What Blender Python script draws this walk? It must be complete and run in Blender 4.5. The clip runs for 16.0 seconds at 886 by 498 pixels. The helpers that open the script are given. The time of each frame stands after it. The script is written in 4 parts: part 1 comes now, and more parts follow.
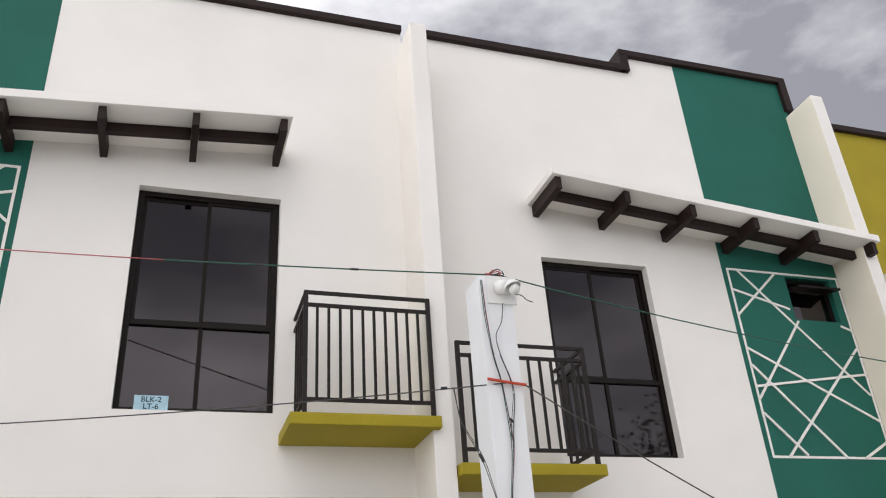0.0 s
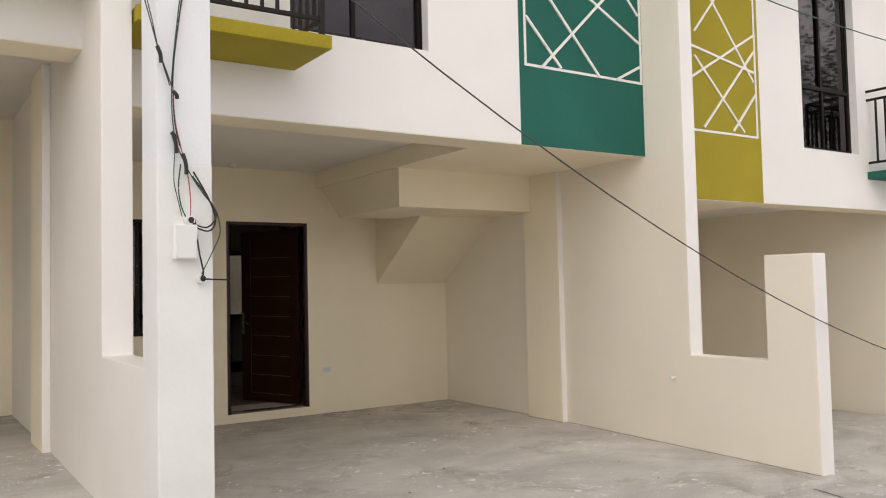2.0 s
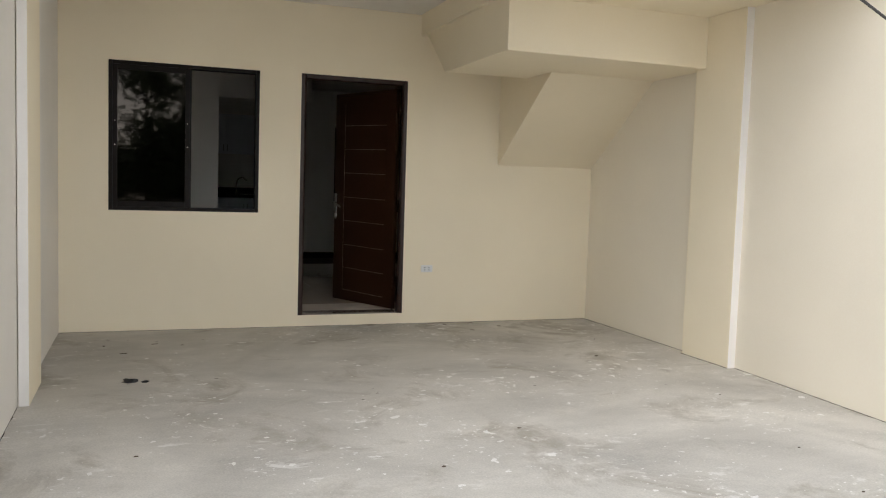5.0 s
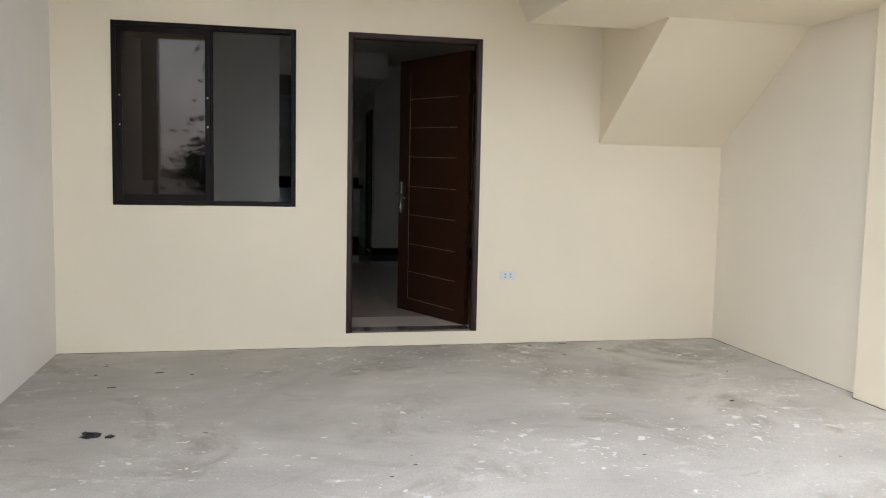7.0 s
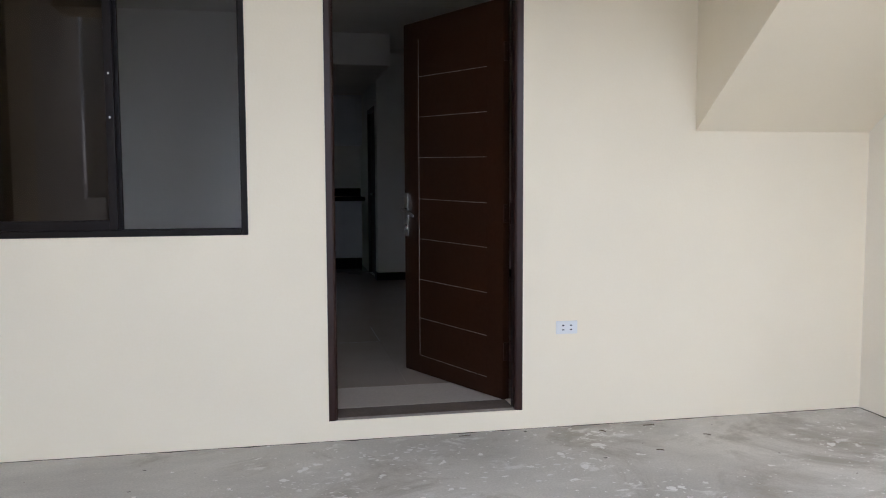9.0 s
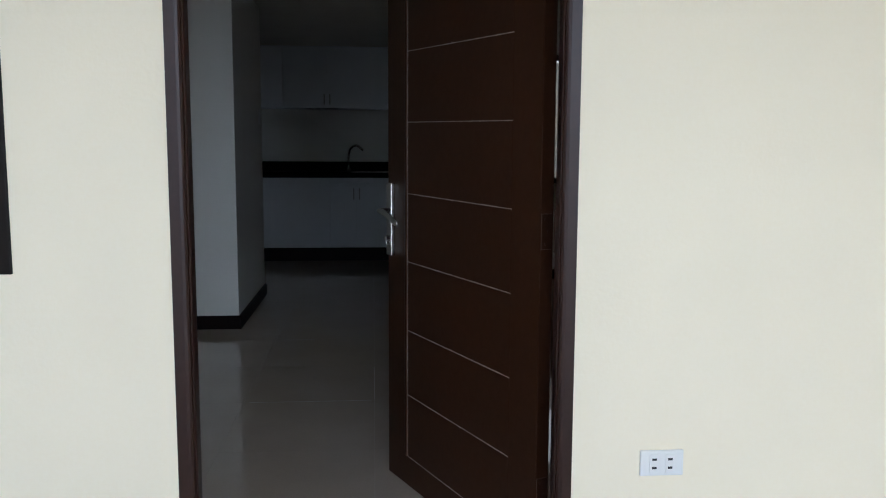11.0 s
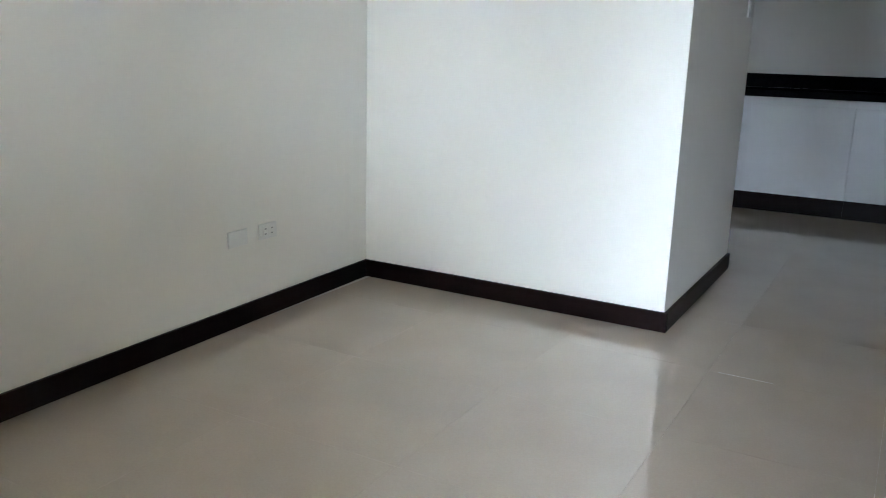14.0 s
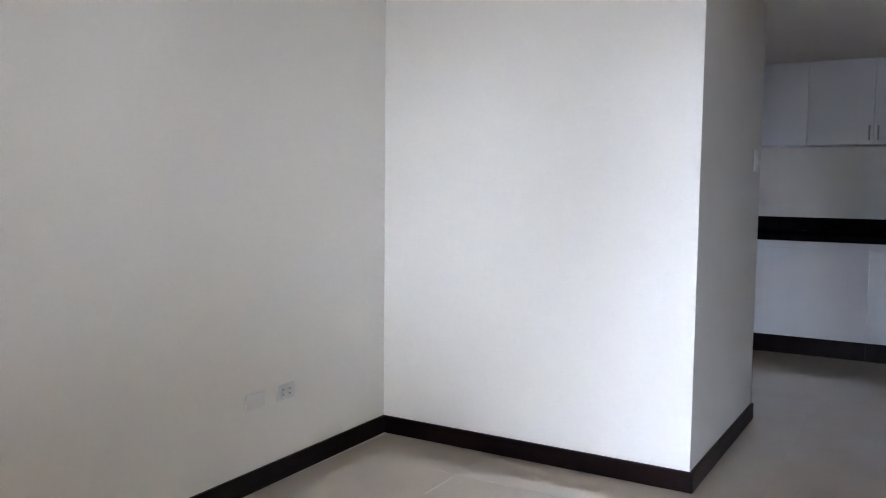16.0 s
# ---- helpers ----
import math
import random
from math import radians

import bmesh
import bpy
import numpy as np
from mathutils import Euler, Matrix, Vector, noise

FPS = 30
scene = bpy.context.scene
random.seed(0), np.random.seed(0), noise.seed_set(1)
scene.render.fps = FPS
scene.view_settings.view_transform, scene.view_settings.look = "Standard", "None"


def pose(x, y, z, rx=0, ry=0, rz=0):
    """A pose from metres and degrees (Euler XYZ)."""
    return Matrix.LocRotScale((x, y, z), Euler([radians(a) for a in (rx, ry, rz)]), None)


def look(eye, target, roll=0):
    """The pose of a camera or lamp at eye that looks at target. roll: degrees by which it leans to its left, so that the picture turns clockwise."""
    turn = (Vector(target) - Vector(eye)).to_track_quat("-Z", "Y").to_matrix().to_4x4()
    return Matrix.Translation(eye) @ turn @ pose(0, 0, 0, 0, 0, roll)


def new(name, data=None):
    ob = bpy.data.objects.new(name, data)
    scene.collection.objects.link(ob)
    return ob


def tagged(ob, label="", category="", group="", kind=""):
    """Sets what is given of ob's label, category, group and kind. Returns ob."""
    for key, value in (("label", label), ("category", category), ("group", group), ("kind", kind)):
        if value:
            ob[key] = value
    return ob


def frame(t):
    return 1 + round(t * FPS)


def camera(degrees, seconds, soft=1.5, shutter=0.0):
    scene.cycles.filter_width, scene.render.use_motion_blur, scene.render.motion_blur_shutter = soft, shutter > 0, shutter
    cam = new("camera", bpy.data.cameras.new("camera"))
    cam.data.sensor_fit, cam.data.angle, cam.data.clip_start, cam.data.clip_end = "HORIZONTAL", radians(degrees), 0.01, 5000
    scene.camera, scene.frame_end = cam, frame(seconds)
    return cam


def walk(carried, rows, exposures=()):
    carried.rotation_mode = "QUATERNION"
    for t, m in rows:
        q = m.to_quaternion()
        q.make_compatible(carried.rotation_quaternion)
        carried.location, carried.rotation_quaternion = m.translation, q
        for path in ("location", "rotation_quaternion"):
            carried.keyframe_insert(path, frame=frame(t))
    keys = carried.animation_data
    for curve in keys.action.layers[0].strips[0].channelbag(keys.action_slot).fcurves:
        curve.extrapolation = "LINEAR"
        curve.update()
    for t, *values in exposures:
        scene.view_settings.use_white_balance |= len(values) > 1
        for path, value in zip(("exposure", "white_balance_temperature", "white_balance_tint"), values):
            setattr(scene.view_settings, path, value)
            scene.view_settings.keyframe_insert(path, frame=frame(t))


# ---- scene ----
cam = camera(56.4, 16.0, soft=1.1)

PATH = [
    (0, (-4.018, -9.942, 1.618), (-3.425, -8.275, 2.551), -4.1),
    (0.3, (-3.875, -9.871, 1.604), (-3.134, -8.257, 2.522), -3.9),
    (0.5, (-3.798, -9.821, 1.585), (-2.99, -8.203, 2.438), -2.5),
    (0.7, (-3.698, -9.745, 1.574), (-2.838, -8.092, 2.3), -1.5),
    (1, (-3.586, -9.556, 1.511), (-2.658, -7.877, 2.073), -1.0),
    (1.5, (-3.366, -9.213, 1.484), (-2.321, -7.524, 1.725), -1.2),
    (2, (-3.066, -8.88, 1.435), (-1.955, -7.219, 1.529), -1.3),
    (2.5, (-2.746, -8.532, 1.398), (-1.63, -6.872, 1.396), 0.1),
    (3, (-2.401, -8.229, 1.376), (-1.27, -6.582, 1.286), -0.6),
    (3.5, (-2.063, -8.005, 1.346), (-0.99, -6.321, 1.245), 0.5),
    (4, (-1.778, -7.727, 1.331), (-0.852, -5.958, 1.219), 1.4),
    (4.5, (-1.493, -7.504, 1.287), (-0.703, -5.671, 1.169), 0.9),
    (5, (-1.275, -7.269, 1.27), (-0.596, -5.393, 1.122), 1.8),
    (7.5, (-0.487, -5.362, 1.258), (-0.091, -3.41, 1.076), 1.1),
    (8, (-0.457, -4.831, 1.269), (-0.073, -2.876, 1.094), 1.3),
    (8.5, (-0.369, -4.388, 1.244), (0.032, -2.435, 1.086), -0.0),
    (11, (0.475, -1.964, 1.295), (0.642, 0.015, 1.057), 0.3),
    (11.5, (0.555, -1.539, 1.304), (0.548, 0.444, 1.044), 0.9),
    (12, (0.592, -1.098, 1.325), (0.518, 0.883, 1.056), 0.7),
    (12.5, (0.644, -0.672, 1.313), (0.318, 1.279, 1.019), 0.6),
    (13, (0.57, -0.299, 1.308), (0.021, 1.596, 0.982), 1.6),
    (13.5, (0.493, -0.107, 1.323), (-0.262, 1.711, 0.971), 1.4),
    (14, (0.438, 0.014, 1.307), (-0.52, 1.704, 0.83), 1.6),
    (14.5, (0.432, 0.038, 1.286), (-0.574, 1.663, 0.696), 1.5),
    (15, (0.438, 0.029, 1.333), (-0.591, 1.645, 0.76), 1.4),
    (15.5, (0.452, -0.006, 1.399), (-0.605, 1.658, 1.063), 1.1),
    (16, (0.44, 0.009, 1.424), (-0.585, 1.718, 1.261), 0.6),
]
EXPOSURES = [(0.0, 0.43, 6450, 12), (1.0, 0.5, 7000, 16), (2.0, 0.64, 6750, 13), (3.0, 0.75, 6500, 11), (4.0, 0.93, 6450, 10), (5.0, 1.16, 6300, 9), (7.5, 1.82, 5700, 12),
             (8.5, 1.87, 5450, 14), (11.0, 2.04, 5150, 7), (11.5, 2.2, 5200, 8), (12.0, 2.7, 5850, 12), (12.5, 4.25, 6550, 7), (13.0, 4.9, 5700, 5), (13.5, 5.05, 5350, 4), (14.0, 5.12, 5350, 6), (14.5, 5.15, 5400, 10), (15.0, 5.15, 5400, 11), (16.0, 5.08, 5400, 15)]
walk(cam, [(t, look(eye, target, roll)) for t, eye, target, roll in PATH], EXPOSURES)

# ---- sky and sun: bright overcast, grey clouds ----
world = bpy.data.worlds.new("overcast_sky")
scene.world = world
world.use_nodes = True
wn, wl = world.node_tree.nodes, world.node_tree.links
wn.clear()
w_out = wn.new("ShaderNodeOutputWorld")
w_bg = wn.new("ShaderNodeBackground")
w_sky = wn.new("ShaderNodeTexSky")
w_sky.sky_type = "NISHITA"
w_sky.sun_disc = False
w_sky.sun_elevation = radians(46)
w_sky.sun_rotation = radians(206)
w_dim = wn.new("ShaderNodeMixRGB")
w_dim.blend_type = "MULTIPLY"
w_dim.inputs[0].default_value = 1.0
w_dim.inputs[2].default_value = (0.1, 0.1, 0.1, 1)
w_tc = wn.new("ShaderNodeTexCoord")
w_map = wn.new("ShaderNodeMapping")
w_map.inputs["Scale"].default_value = (1.0, 1.0, 2.2)
w_noise = wn.new("ShaderNodeTexNoise")
w_noise.inputs["Scale"].default_value = 2.3
w_noise.inputs["Detail"].default_value = 7
w_noise.inputs["Roughness"].default_value = 0.55
w_ramp = wn.new("ShaderNodeValToRGB")
w_ramp.color_ramp.elements[0].position = 0.40
w_ramp.color_ramp.elements[0].color = (0.3, 0.3, 0.325, 1)
w_ramp.color_ramp.elements[1].position = 0.68
w_ramp.color_ramp.elements[1].color = (1.12, 1.12, 1.12, 1)
w_mix = wn.new("ShaderNodeMixRGB")
w_mix.inputs[0].default_value = 0.9
wl.new(w_sky.outputs[0], w_dim.inputs[1])
wl.new(w_tc.outputs["Generated"], w_map.inputs[0])
wl.new(w_map.outputs[0], w_noise.inputs["Vector"])
wl.new(w_noise.outputs["Fac"], w_ramp.inputs[0])
wl.new(w_dim.outputs[0], w_mix.inputs[1])
wl.new(w_ramp.outputs[0], w_mix.inputs[2])
# heavy cloud overhead thins towards the horizon
w_xyz = wn.new("ShaderNodeSeparateXYZ")
w_low = wn.new("ShaderNodeMapRange")
w_low.inputs["From Min"].default_value, w_low.inputs["From Max"].default_value = 0.0, 0.5
w_low.inputs["To Min"].default_value, w_low.inputs["To Max"].default_value = 1.7, 0.75
w_tone = wn.new("ShaderNodeMixRGB")
w_tone.blend_type = "MULTIPLY"
w_tone.inputs[0].default_value = 1.0
wl.new(w_tc.outputs["Generated"], w_xyz.inputs[0])
wl.new(w_xyz.outputs["Z"], w_low.inputs["Value"])
wl.new(w_mix.outputs[0], w_tone.inputs[1])
# and is thinner on the side where the sun stands behind it
w_side = wn.new("ShaderNodeMath")
w_side.operation = "MULTIPLY_ADD"
w_side.inputs[1].default_value, w_side.inputs[2].default_value = -0.26, 1.0
w_both = wn.new("ShaderNodeMath")
w_both.operation = "MULTIPLY"
wl.new(w_xyz.outputs["X"], w_side.inputs[0])
wl.new(w_side.outputs[0], w_both.inputs[0])
wl.new(w_low.outputs[0], w_both.inputs[1])
wl.new(w_both.outputs[0], w_tone.inputs[2])
wl.new(w_tone.outputs[0], w_bg.inputs["Color"])
w_bg.inputs["Strength"].default_value = 1.42
wl.new(w_bg.outputs[0], w_out.inputs[0])

sun_data = bpy.data.lights.new("sun", "SUN")
sun_data.energy = 0.35
sun_data.angle = radians(28)
sun_data.color = (1.0, 0.95, 0.87)
sun = new("sun", sun_data)
sun.matrix_world = look((-8.0, -16.0, 18.5), (0, 0, 0))


# ---- materials ----
def material(name, colour, rough=0.6, var=0.08, scale=1.5, grain=60.0, bump=0.1, metal=0.0, spec=0.5, dirt=None, dirt_at=0.62):
    """A painted or plain surface: broad tone changes, fine grain, slight relief."""
    m = bpy.data.materials.new(name)
    m.use_nodes = True
    n, l = m.node_tree.nodes, m.node_tree.links
    b = n["Principled BSDF"]
    b.inputs["Roughness"].default_value = rough
    b.inputs["Metallic"].default_value = metal
    b.inputs["Specular IOR Level"].default_value = spec
    tc = n.new("ShaderNodeTexCoord")
    broad = n.new("ShaderNodeTexNoise")
    broad.inputs["Scale"].default_value = scale
    broad.inputs["Detail"].default_value = 5
    fine = n.new("ShaderNodeTexNoise")
    fine.inputs["Scale"].default_value = grain
    fine.inputs["Detail"].default_value = 4
    l.new(tc.outputs["Object"], broad.inputs["Vector"])
    l.new(tc.outputs["Object"], fine.inputs["Vector"])
    ramp = n.new("ShaderNodeValToRGB")
    lo = [max(0.0, c * (1 - var)) for c in colour]
    hi = [min(1.0, c * (1 + var * 0.6)) for c in colour]
    ramp.color_ramp.elements[0].position, ramp.color_ramp.elements[1].position = 0.3, 0.7
    ramp.color_ramp.elements[0].color, ramp.color_ramp.elements[1].color = (*lo, 1), (*hi, 1)
    l.new(broad.outputs["Fac"], ramp.inputs[0])
    out = ramp.outputs[0]
    mix = n.new("ShaderNodeMixRGB")
    mix.blend_type = "OVERLAY"
    mix.inputs[0].default_value = min(1.0, var * 1.5)
    l.new(out, mix.inputs[1])
    l.new(fine.outputs["Fac"], mix.inputs[2])
    out = mix.outputs[0]
    if dirt:
        spots = n.new("ShaderNodeTexNoise")
        spots.inputs["Scale"].default_value = scale * 3.4
        spots.inputs["Detail"].default_value = 8
        spots.inputs["Roughness"].default_value = 0.72
        l.new(tc.outputs["Object"], spots.inputs["Vector"])
        cut = n.new("ShaderNodeValToRGB")
        cut.color_ramp.elements[0].position = dirt_at
        cut.color_ramp.elements[1].position = min(1.0, dirt_at + 0.18)
        cut.color_ramp.elements[0].color, cut.color_ramp.elements[1].color = (0, 0, 0, 1), (1, 1, 1, 1)
        l.new(spots.outputs["Fac"], cut.inputs[0])
        mix2 = n.new("ShaderNodeMixRGB")
        mix2.inputs[2].default_value = (*dirt, 1)
        l.new(cut.outputs[0], mix2.inputs[0])
        l.new(out, mix2.inputs[1])
        out = mix2.outputs[0]
    l.new(out, b.inputs["Base Color"])
    if bump:
        bp = n.new("ShaderNodeBump")
        bp.inputs["Strength"].default_value = bump
        bp.inputs["Distance"].default_value = 0.004
        l.new(fine.outputs["Fac"], bp.inputs["Height"])
        l.new(bp.outputs[0], b.inputs["Normal"])
    return m


def glass_material(name, tint, ior, sheen=(0.92, 0.83, 0.85)):
    m = bpy.data.materials.new(name)
    m.use_nodes = True
    n, l = m.node_tree.nodes, m.node_tree.links
    n.clear()
    out = n.new("ShaderNodeOutputMaterial")
    clear = n.new("ShaderNodeBsdfTransparent")
    clear.inputs[0].default_value = (*tint, 1)
    gloss = n.new("ShaderNodeBsdfGlossy")
    gloss.inputs["Color"].default_value = (*sheen, 1)
    gloss.inputs["Roughness"].default_value = 0.03
    fres = n.new("ShaderNodeFresnel")
    fres.inputs[0].default_value = ior
    mix = n.new("ShaderNodeMixShader")
    l.new(fres.outputs[0], mix.inputs[0])
    l.new(clear.outputs[0], mix.inputs[1])
    l.new(gloss.outputs[0], mix.inputs[2])
    l.new(mix.outputs[0], out.inputs[0])
    return m


def concrete_material(name, colour, fleck, wear=1.0):
    """Cement floor: cloudy damp stains, trowel streaks, sand grain, pale scuffs and drops of paint."""
    m = bpy.data.materials.new(name)
    m.use_nodes = True
    n, l = m.node_tree.nodes, m.node_tree.links
    b = n["Principled BSDF"]
    b.inputs["Roughness"].default_value = 0.8
    b.inputs["Specular IOR Level"].default_value = 0.25
    tc = n.new("ShaderNodeTexCoord")

    def noise(scale, detail, rough=0.5, distort=0.0, stretch=(1, 1, 1), turn=0.0):
        mp = n.new("ShaderNodeMapping")
        mp.inputs["Scale"].default_value = stretch
        mp.inputs["Rotation"].default_value = (0, 0, turn)
        t = n.new("ShaderNodeTexNoise")
        t.inputs["Scale"].default_value, t.inputs["Detail"].default_value = scale, detail
        t.inputs["Roughness"].default_value, t.inputs["Distortion"].default_value = rough, distort
        l.new(tc.outputs["Object"], mp.inputs[0])
        l.new(mp.outputs[0], t.inputs["Vector"])
        return t

    def span(value, a, b_, lo, hi):
        r = n.new("ShaderNodeMapRange")
        for key, v in (("From Min", a), ("From Max", b_), ("To Min", lo), ("To Max", hi)):
            r.inputs[key].default_value = v
        l.new(value, r.inputs["Value"])
        return r.outputs[0]

    def times(a, b_):
        k = n.new("ShaderNodeMath")
        k.operation = "MULTIPLY"
        l.new(a, k.inputs[0])
        if isinstance(b_, float):
            k.inputs[1].default_value = b_
        else:
            l.new(b_, k.inputs[1])
        return k.outputs[0]

    def blend(fac, under, tone, mode="MIX"):
        mx = n.new("ShaderNodeMixRGB")
        mx.blend_type = mode
        l.new(fac, mx.inputs[0]) if not isinstance(fac, float) else None
        if isinstance(fac, float):
            mx.inputs[0].default_value = fac
        l.new(under, mx.inputs[1])
        if isinstance(tone, tuple):
            mx.inputs[2].default_value = tone
        else:
            l.new(tone, mx.inputs[2])
        return mx.outputs[0]

    cloud = noise(0.75, 7, 0.58, 0.7)
    streak = noise(1.6, 10, 0.68, 0.6, (0.9, 1.7, 1), 0.2)
    grain = noise(110, 4)
    stain = noise(1.25, 10, 0.7, 0.9)
    scuff = noise(5.5, 11, 0.72, 0.5, (0.8, 1.5, 1), 0.15)
    gate = noise(1.15, 3)
    base = n.new("ShaderNodeRGB")
    base.outputs[0].default_value = (*colour, 1)
    out = blend(1.0, base.outputs[0], span(cloud.outputs["Fac"], 0.33, 0.66, 0.78, 1.1), "MULTIPLY")
    out = blend(1.0, out, span(streak.outputs["Fac"], 0.33, 0.67, 0.9, 1.07), "MULTIPLY")
    out = blend(1.0, out, span(grain.outputs["Fac"], 0.3, 0.7, 0.9, 1.08), "MULTIPLY")
    out = blend(times(span(stain.outputs["Fac"], 0.53, 0.65, 0.0, 1.0), 0.7 * wear), out, (colour[0] * 0.56, colour[1] * 0.53, colour[2] * 0.48, 1))
    open_ = span(gate.outputs["Fac"], 0.43, 0.58, 0.0, 1.0)
    out = blend(times(times(span(scuff.outputs["Fac"], 0.57, 0.64, 0.0, 1.0), open_), 0.6 * wear), out, (*fleck, 1))
    warp = n.new("ShaderNodeMixRGB")
    warp.blend_type = "LINEAR_LIGHT"
    warp.inputs[0].default_value = 0.05
    wob = noise(16, 3)
    l.new(tc.outputs["Object"], warp.inputs[1])
    l.new(wob.outputs["Color"], warp.inputs[2])
    for scale, lo, hi, strength in ((6.5, 0.05, 0.2, 0.8), (19.0, 0.05, 0.24, 0.65)):
        cells = n.new("ShaderNodeTexVoronoi")
        cells.inputs["Scale"].default_value = scale
        l.new(warp.outputs[0], cells.inputs["Vector"])
        less = n.new("ShaderNodeMath")
        less.operation = "LESS_THAN"
        l.new(cells.outputs["Distance"], less.inputs[0])
        l.new(span(gate.outputs["Fac"], 0.42, 0.72, lo, hi), less.inputs[1])
        out = blend(times(less.outputs[0], strength * wear), out, (*fleck, 1))
    l.new(out, b.inputs["Base Color"])
    bp = n.new("ShaderNodeBump")
    bp.inputs["Strength"].default_value, bp.inputs["Distance"].default_value = 0.25, 0.004
    l.new(grain.outputs["Fac"], bp.inputs["Height"])
    l.new(bp.outputs[0], b.inputs["Normal"])
    return m


CREAM = material("cream_paint", (0.9, 0.807, 0.625), rough=0.75, var=0.05, scale=0.8, grain=90, bump=0.12, spec=0.3)
WALLWHITE = material("off_white_paint", (0.85, 0.78, 0.65), rough=0.72, var=0.05, scale=0.8, grain=80, bump=0.12, spec=0.3)
PARTY = material("party_wall_paint", (0.825, 0.785, 0.72), rough=0.72, var=0.06, scale=0.8, grain=80, bump=0.12, spec=0.3, dirt=(0.72, 0.68, 0.61), dirt_at=0.66)
WHITE = material("white_paint", (0.83, 0.80, 0.76), rough=0.7, var=0.05, scale=0.9, grain=80, bump=0.1, spec=0.3)
CEILING = material("ceiling_paint", (0.78, 0.748, 0.69), rough=0.8, var=0.05, bump=0.05)
POLE = material("pole_paint", (0.80, 0.81, 0.82), rough=0.55, var=0.05, scale=2.0, bump=0.2, dirt=(0.6, 0.58, 0.52), dirt_at=0.7)
POLE_LOW = material("lower_pole_paint", (0.80, 0.79, 0.765), rough=0.6, var=0.06, scale=2.5, bump=0.25, dirt=(0.62, 0.58, 0.5), dirt_at=0.68)
GREEN = material("green_paint", (0.011, 0.115, 0.085), rough=0.7, var=0.1, scale=1.2, grain=70, bump=0.1, spec=0.3)
MUSTARD = material("mustard_paint", (0.34, 0.27, 0.015), rough=0.7, var=0.1, scale=1.4, grain=70, bump=0.1, spec=0.3)
DARKRED = material("brown_trim_paint", (0.017, 0.0075, 0.0065), rough=0.6, var=0.2, scale=3, bump=0.1, spec=0.25)
BRONZE = material("bronze_aluminium", (0.009, 0.0058, 0.0046), rough=0.42, var=0.12, scale=5, bump=0.02, spec=0.15)
IRON = material("painted_iron", (0.012, 0.0075, 0.0065), rough=0.55, var=0.15, scale=6, bump=0.1, spec=0.3)
GLASS = glass_material("tinted_glass", (0.09, 0.075, 0.075), 1.64)
GLASS_LOW = glass_material("lower_tinted_glass", (0.10, 0.075, 0.055), 1.45, (0.95, 0.82, 0.7))
GLASS_REAR = glass_material("rear_glass", (0.42, 0.4, 0.37), 1.45)
BLACK = material("black_rubber", (0.012, 0.012, 0.012), rough=0.5, var=0.1, bump=0.0)
CONCRETE = concrete_material("cement_floor", (0.58, 0.553, 0.505), (0.82, 0.805, 0.78))
STREET = concrete_material("street_cement", (0.53, 0.51, 0.47), (0.66, 0.64, 0.6), 0.7)
BASEWOOD = material("dark_baseboard", (0.008, 0.0036, 0.0032), rough=0.4, var=0.3, scale=4, bump=0.05, spec=0.08)
INNER = material("inner_wall_paint", (0.77, 0.748, 0.69), rough=0.6, var=0.03, scale=0.7, grain=110, bump=0.06, spec=0.35)
TILE = material("polished_tile", (0.53, 0.45, 0.362), rough=0.016, var=0.05, scale=3.0, grain=120, bump=0.0, spec=1.0)
TILE.node_tree.nodes["Principled BSDF"].inputs["IOR"].default_value = 1.78
# threshold tile, darker than TILE: the dim room's reflection is put into its colour
SILL = material("darkened_threshold_tile", (0.2, 0.168, 0.142), rough=0.12, var=0.15, scale=6, bump=0.0)
GROUT = material("grout", (0.52, 0.46, 0.39), rough=0.9, var=0.1, bump=0.0)
DOORWOOD = material("brown_door_paint", (0.037, 0.0145, 0.0068), spec=0.15, rough=0.42, var=0.14, scale=2.5, grain=40, bump=0.08)
FRAMEWOOD = material("door_frame_paint", (0.028, 0.0112, 0.0078), spec=0.3, rough=0.32, var=0.18, scale=3, bump=0.1)
SCRATCH = material("groove_filler", (0.36, 0.31, 0.28), rough=0.6, var=0.35, scale=25, bump=0.0)
WORN = material("worn_hinge_edge", (0.085, 0.05, 0.038), rough=0.5, var=0.3, scale=40, bump=0.0)
HINGEP = material("hinge_paint", (0.03, 0.0115, 0.006), spec=0.25, rough=0.3, var=0.2, scale=30, bump=0.1)
STEEL = material("brushed_steel", (0.62, 0.6, 0.56), rough=0.22, var=0.06, scale=8, bump=0.0, metal=1.0)
HANDLE = material("dull_metal", (0.34, 0.34, 0.33), rough=0.4, var=0.05, bump=0.0, metal=0.8)
PLASTIC = material("white_plastic", (0.78, 0.77, 0.745), rough=0.35, var=0.02, bump=0.0)
PLATE = material("grey_white_plastic", (0.69, 0.685, 0.655), rough=0.4, var=0.02, bump=0.0)
CABINET = material("white_laminate", (0.66, 0.67, 0.68), rough=0.4, var=0.03, bump=0.02)
GRANITE = material("black_granite", (0.007, 0.007, 0.0075), spec=0.0, rough=0.45, var=0.3, scale=30, bump=0.0)
LEAF = material("tree_leaf", (0.05, 0.075, 0.03), rough=0.6, var=0.3, scale=6, bump=0.0)
BARK = material("bark", (0.12, 0.09, 0.065), rough=0.9, var=0.3, scale=8, bump=0.5)
RED = material("red_conduit", (0.55, 0.07, 0.03), rough=0.45, var=0.1, bump=0.0)
PINKW = material("red_wire", (0.42, 0.10, 0.10), rough=0.5, var=0.1, bump=0.0)
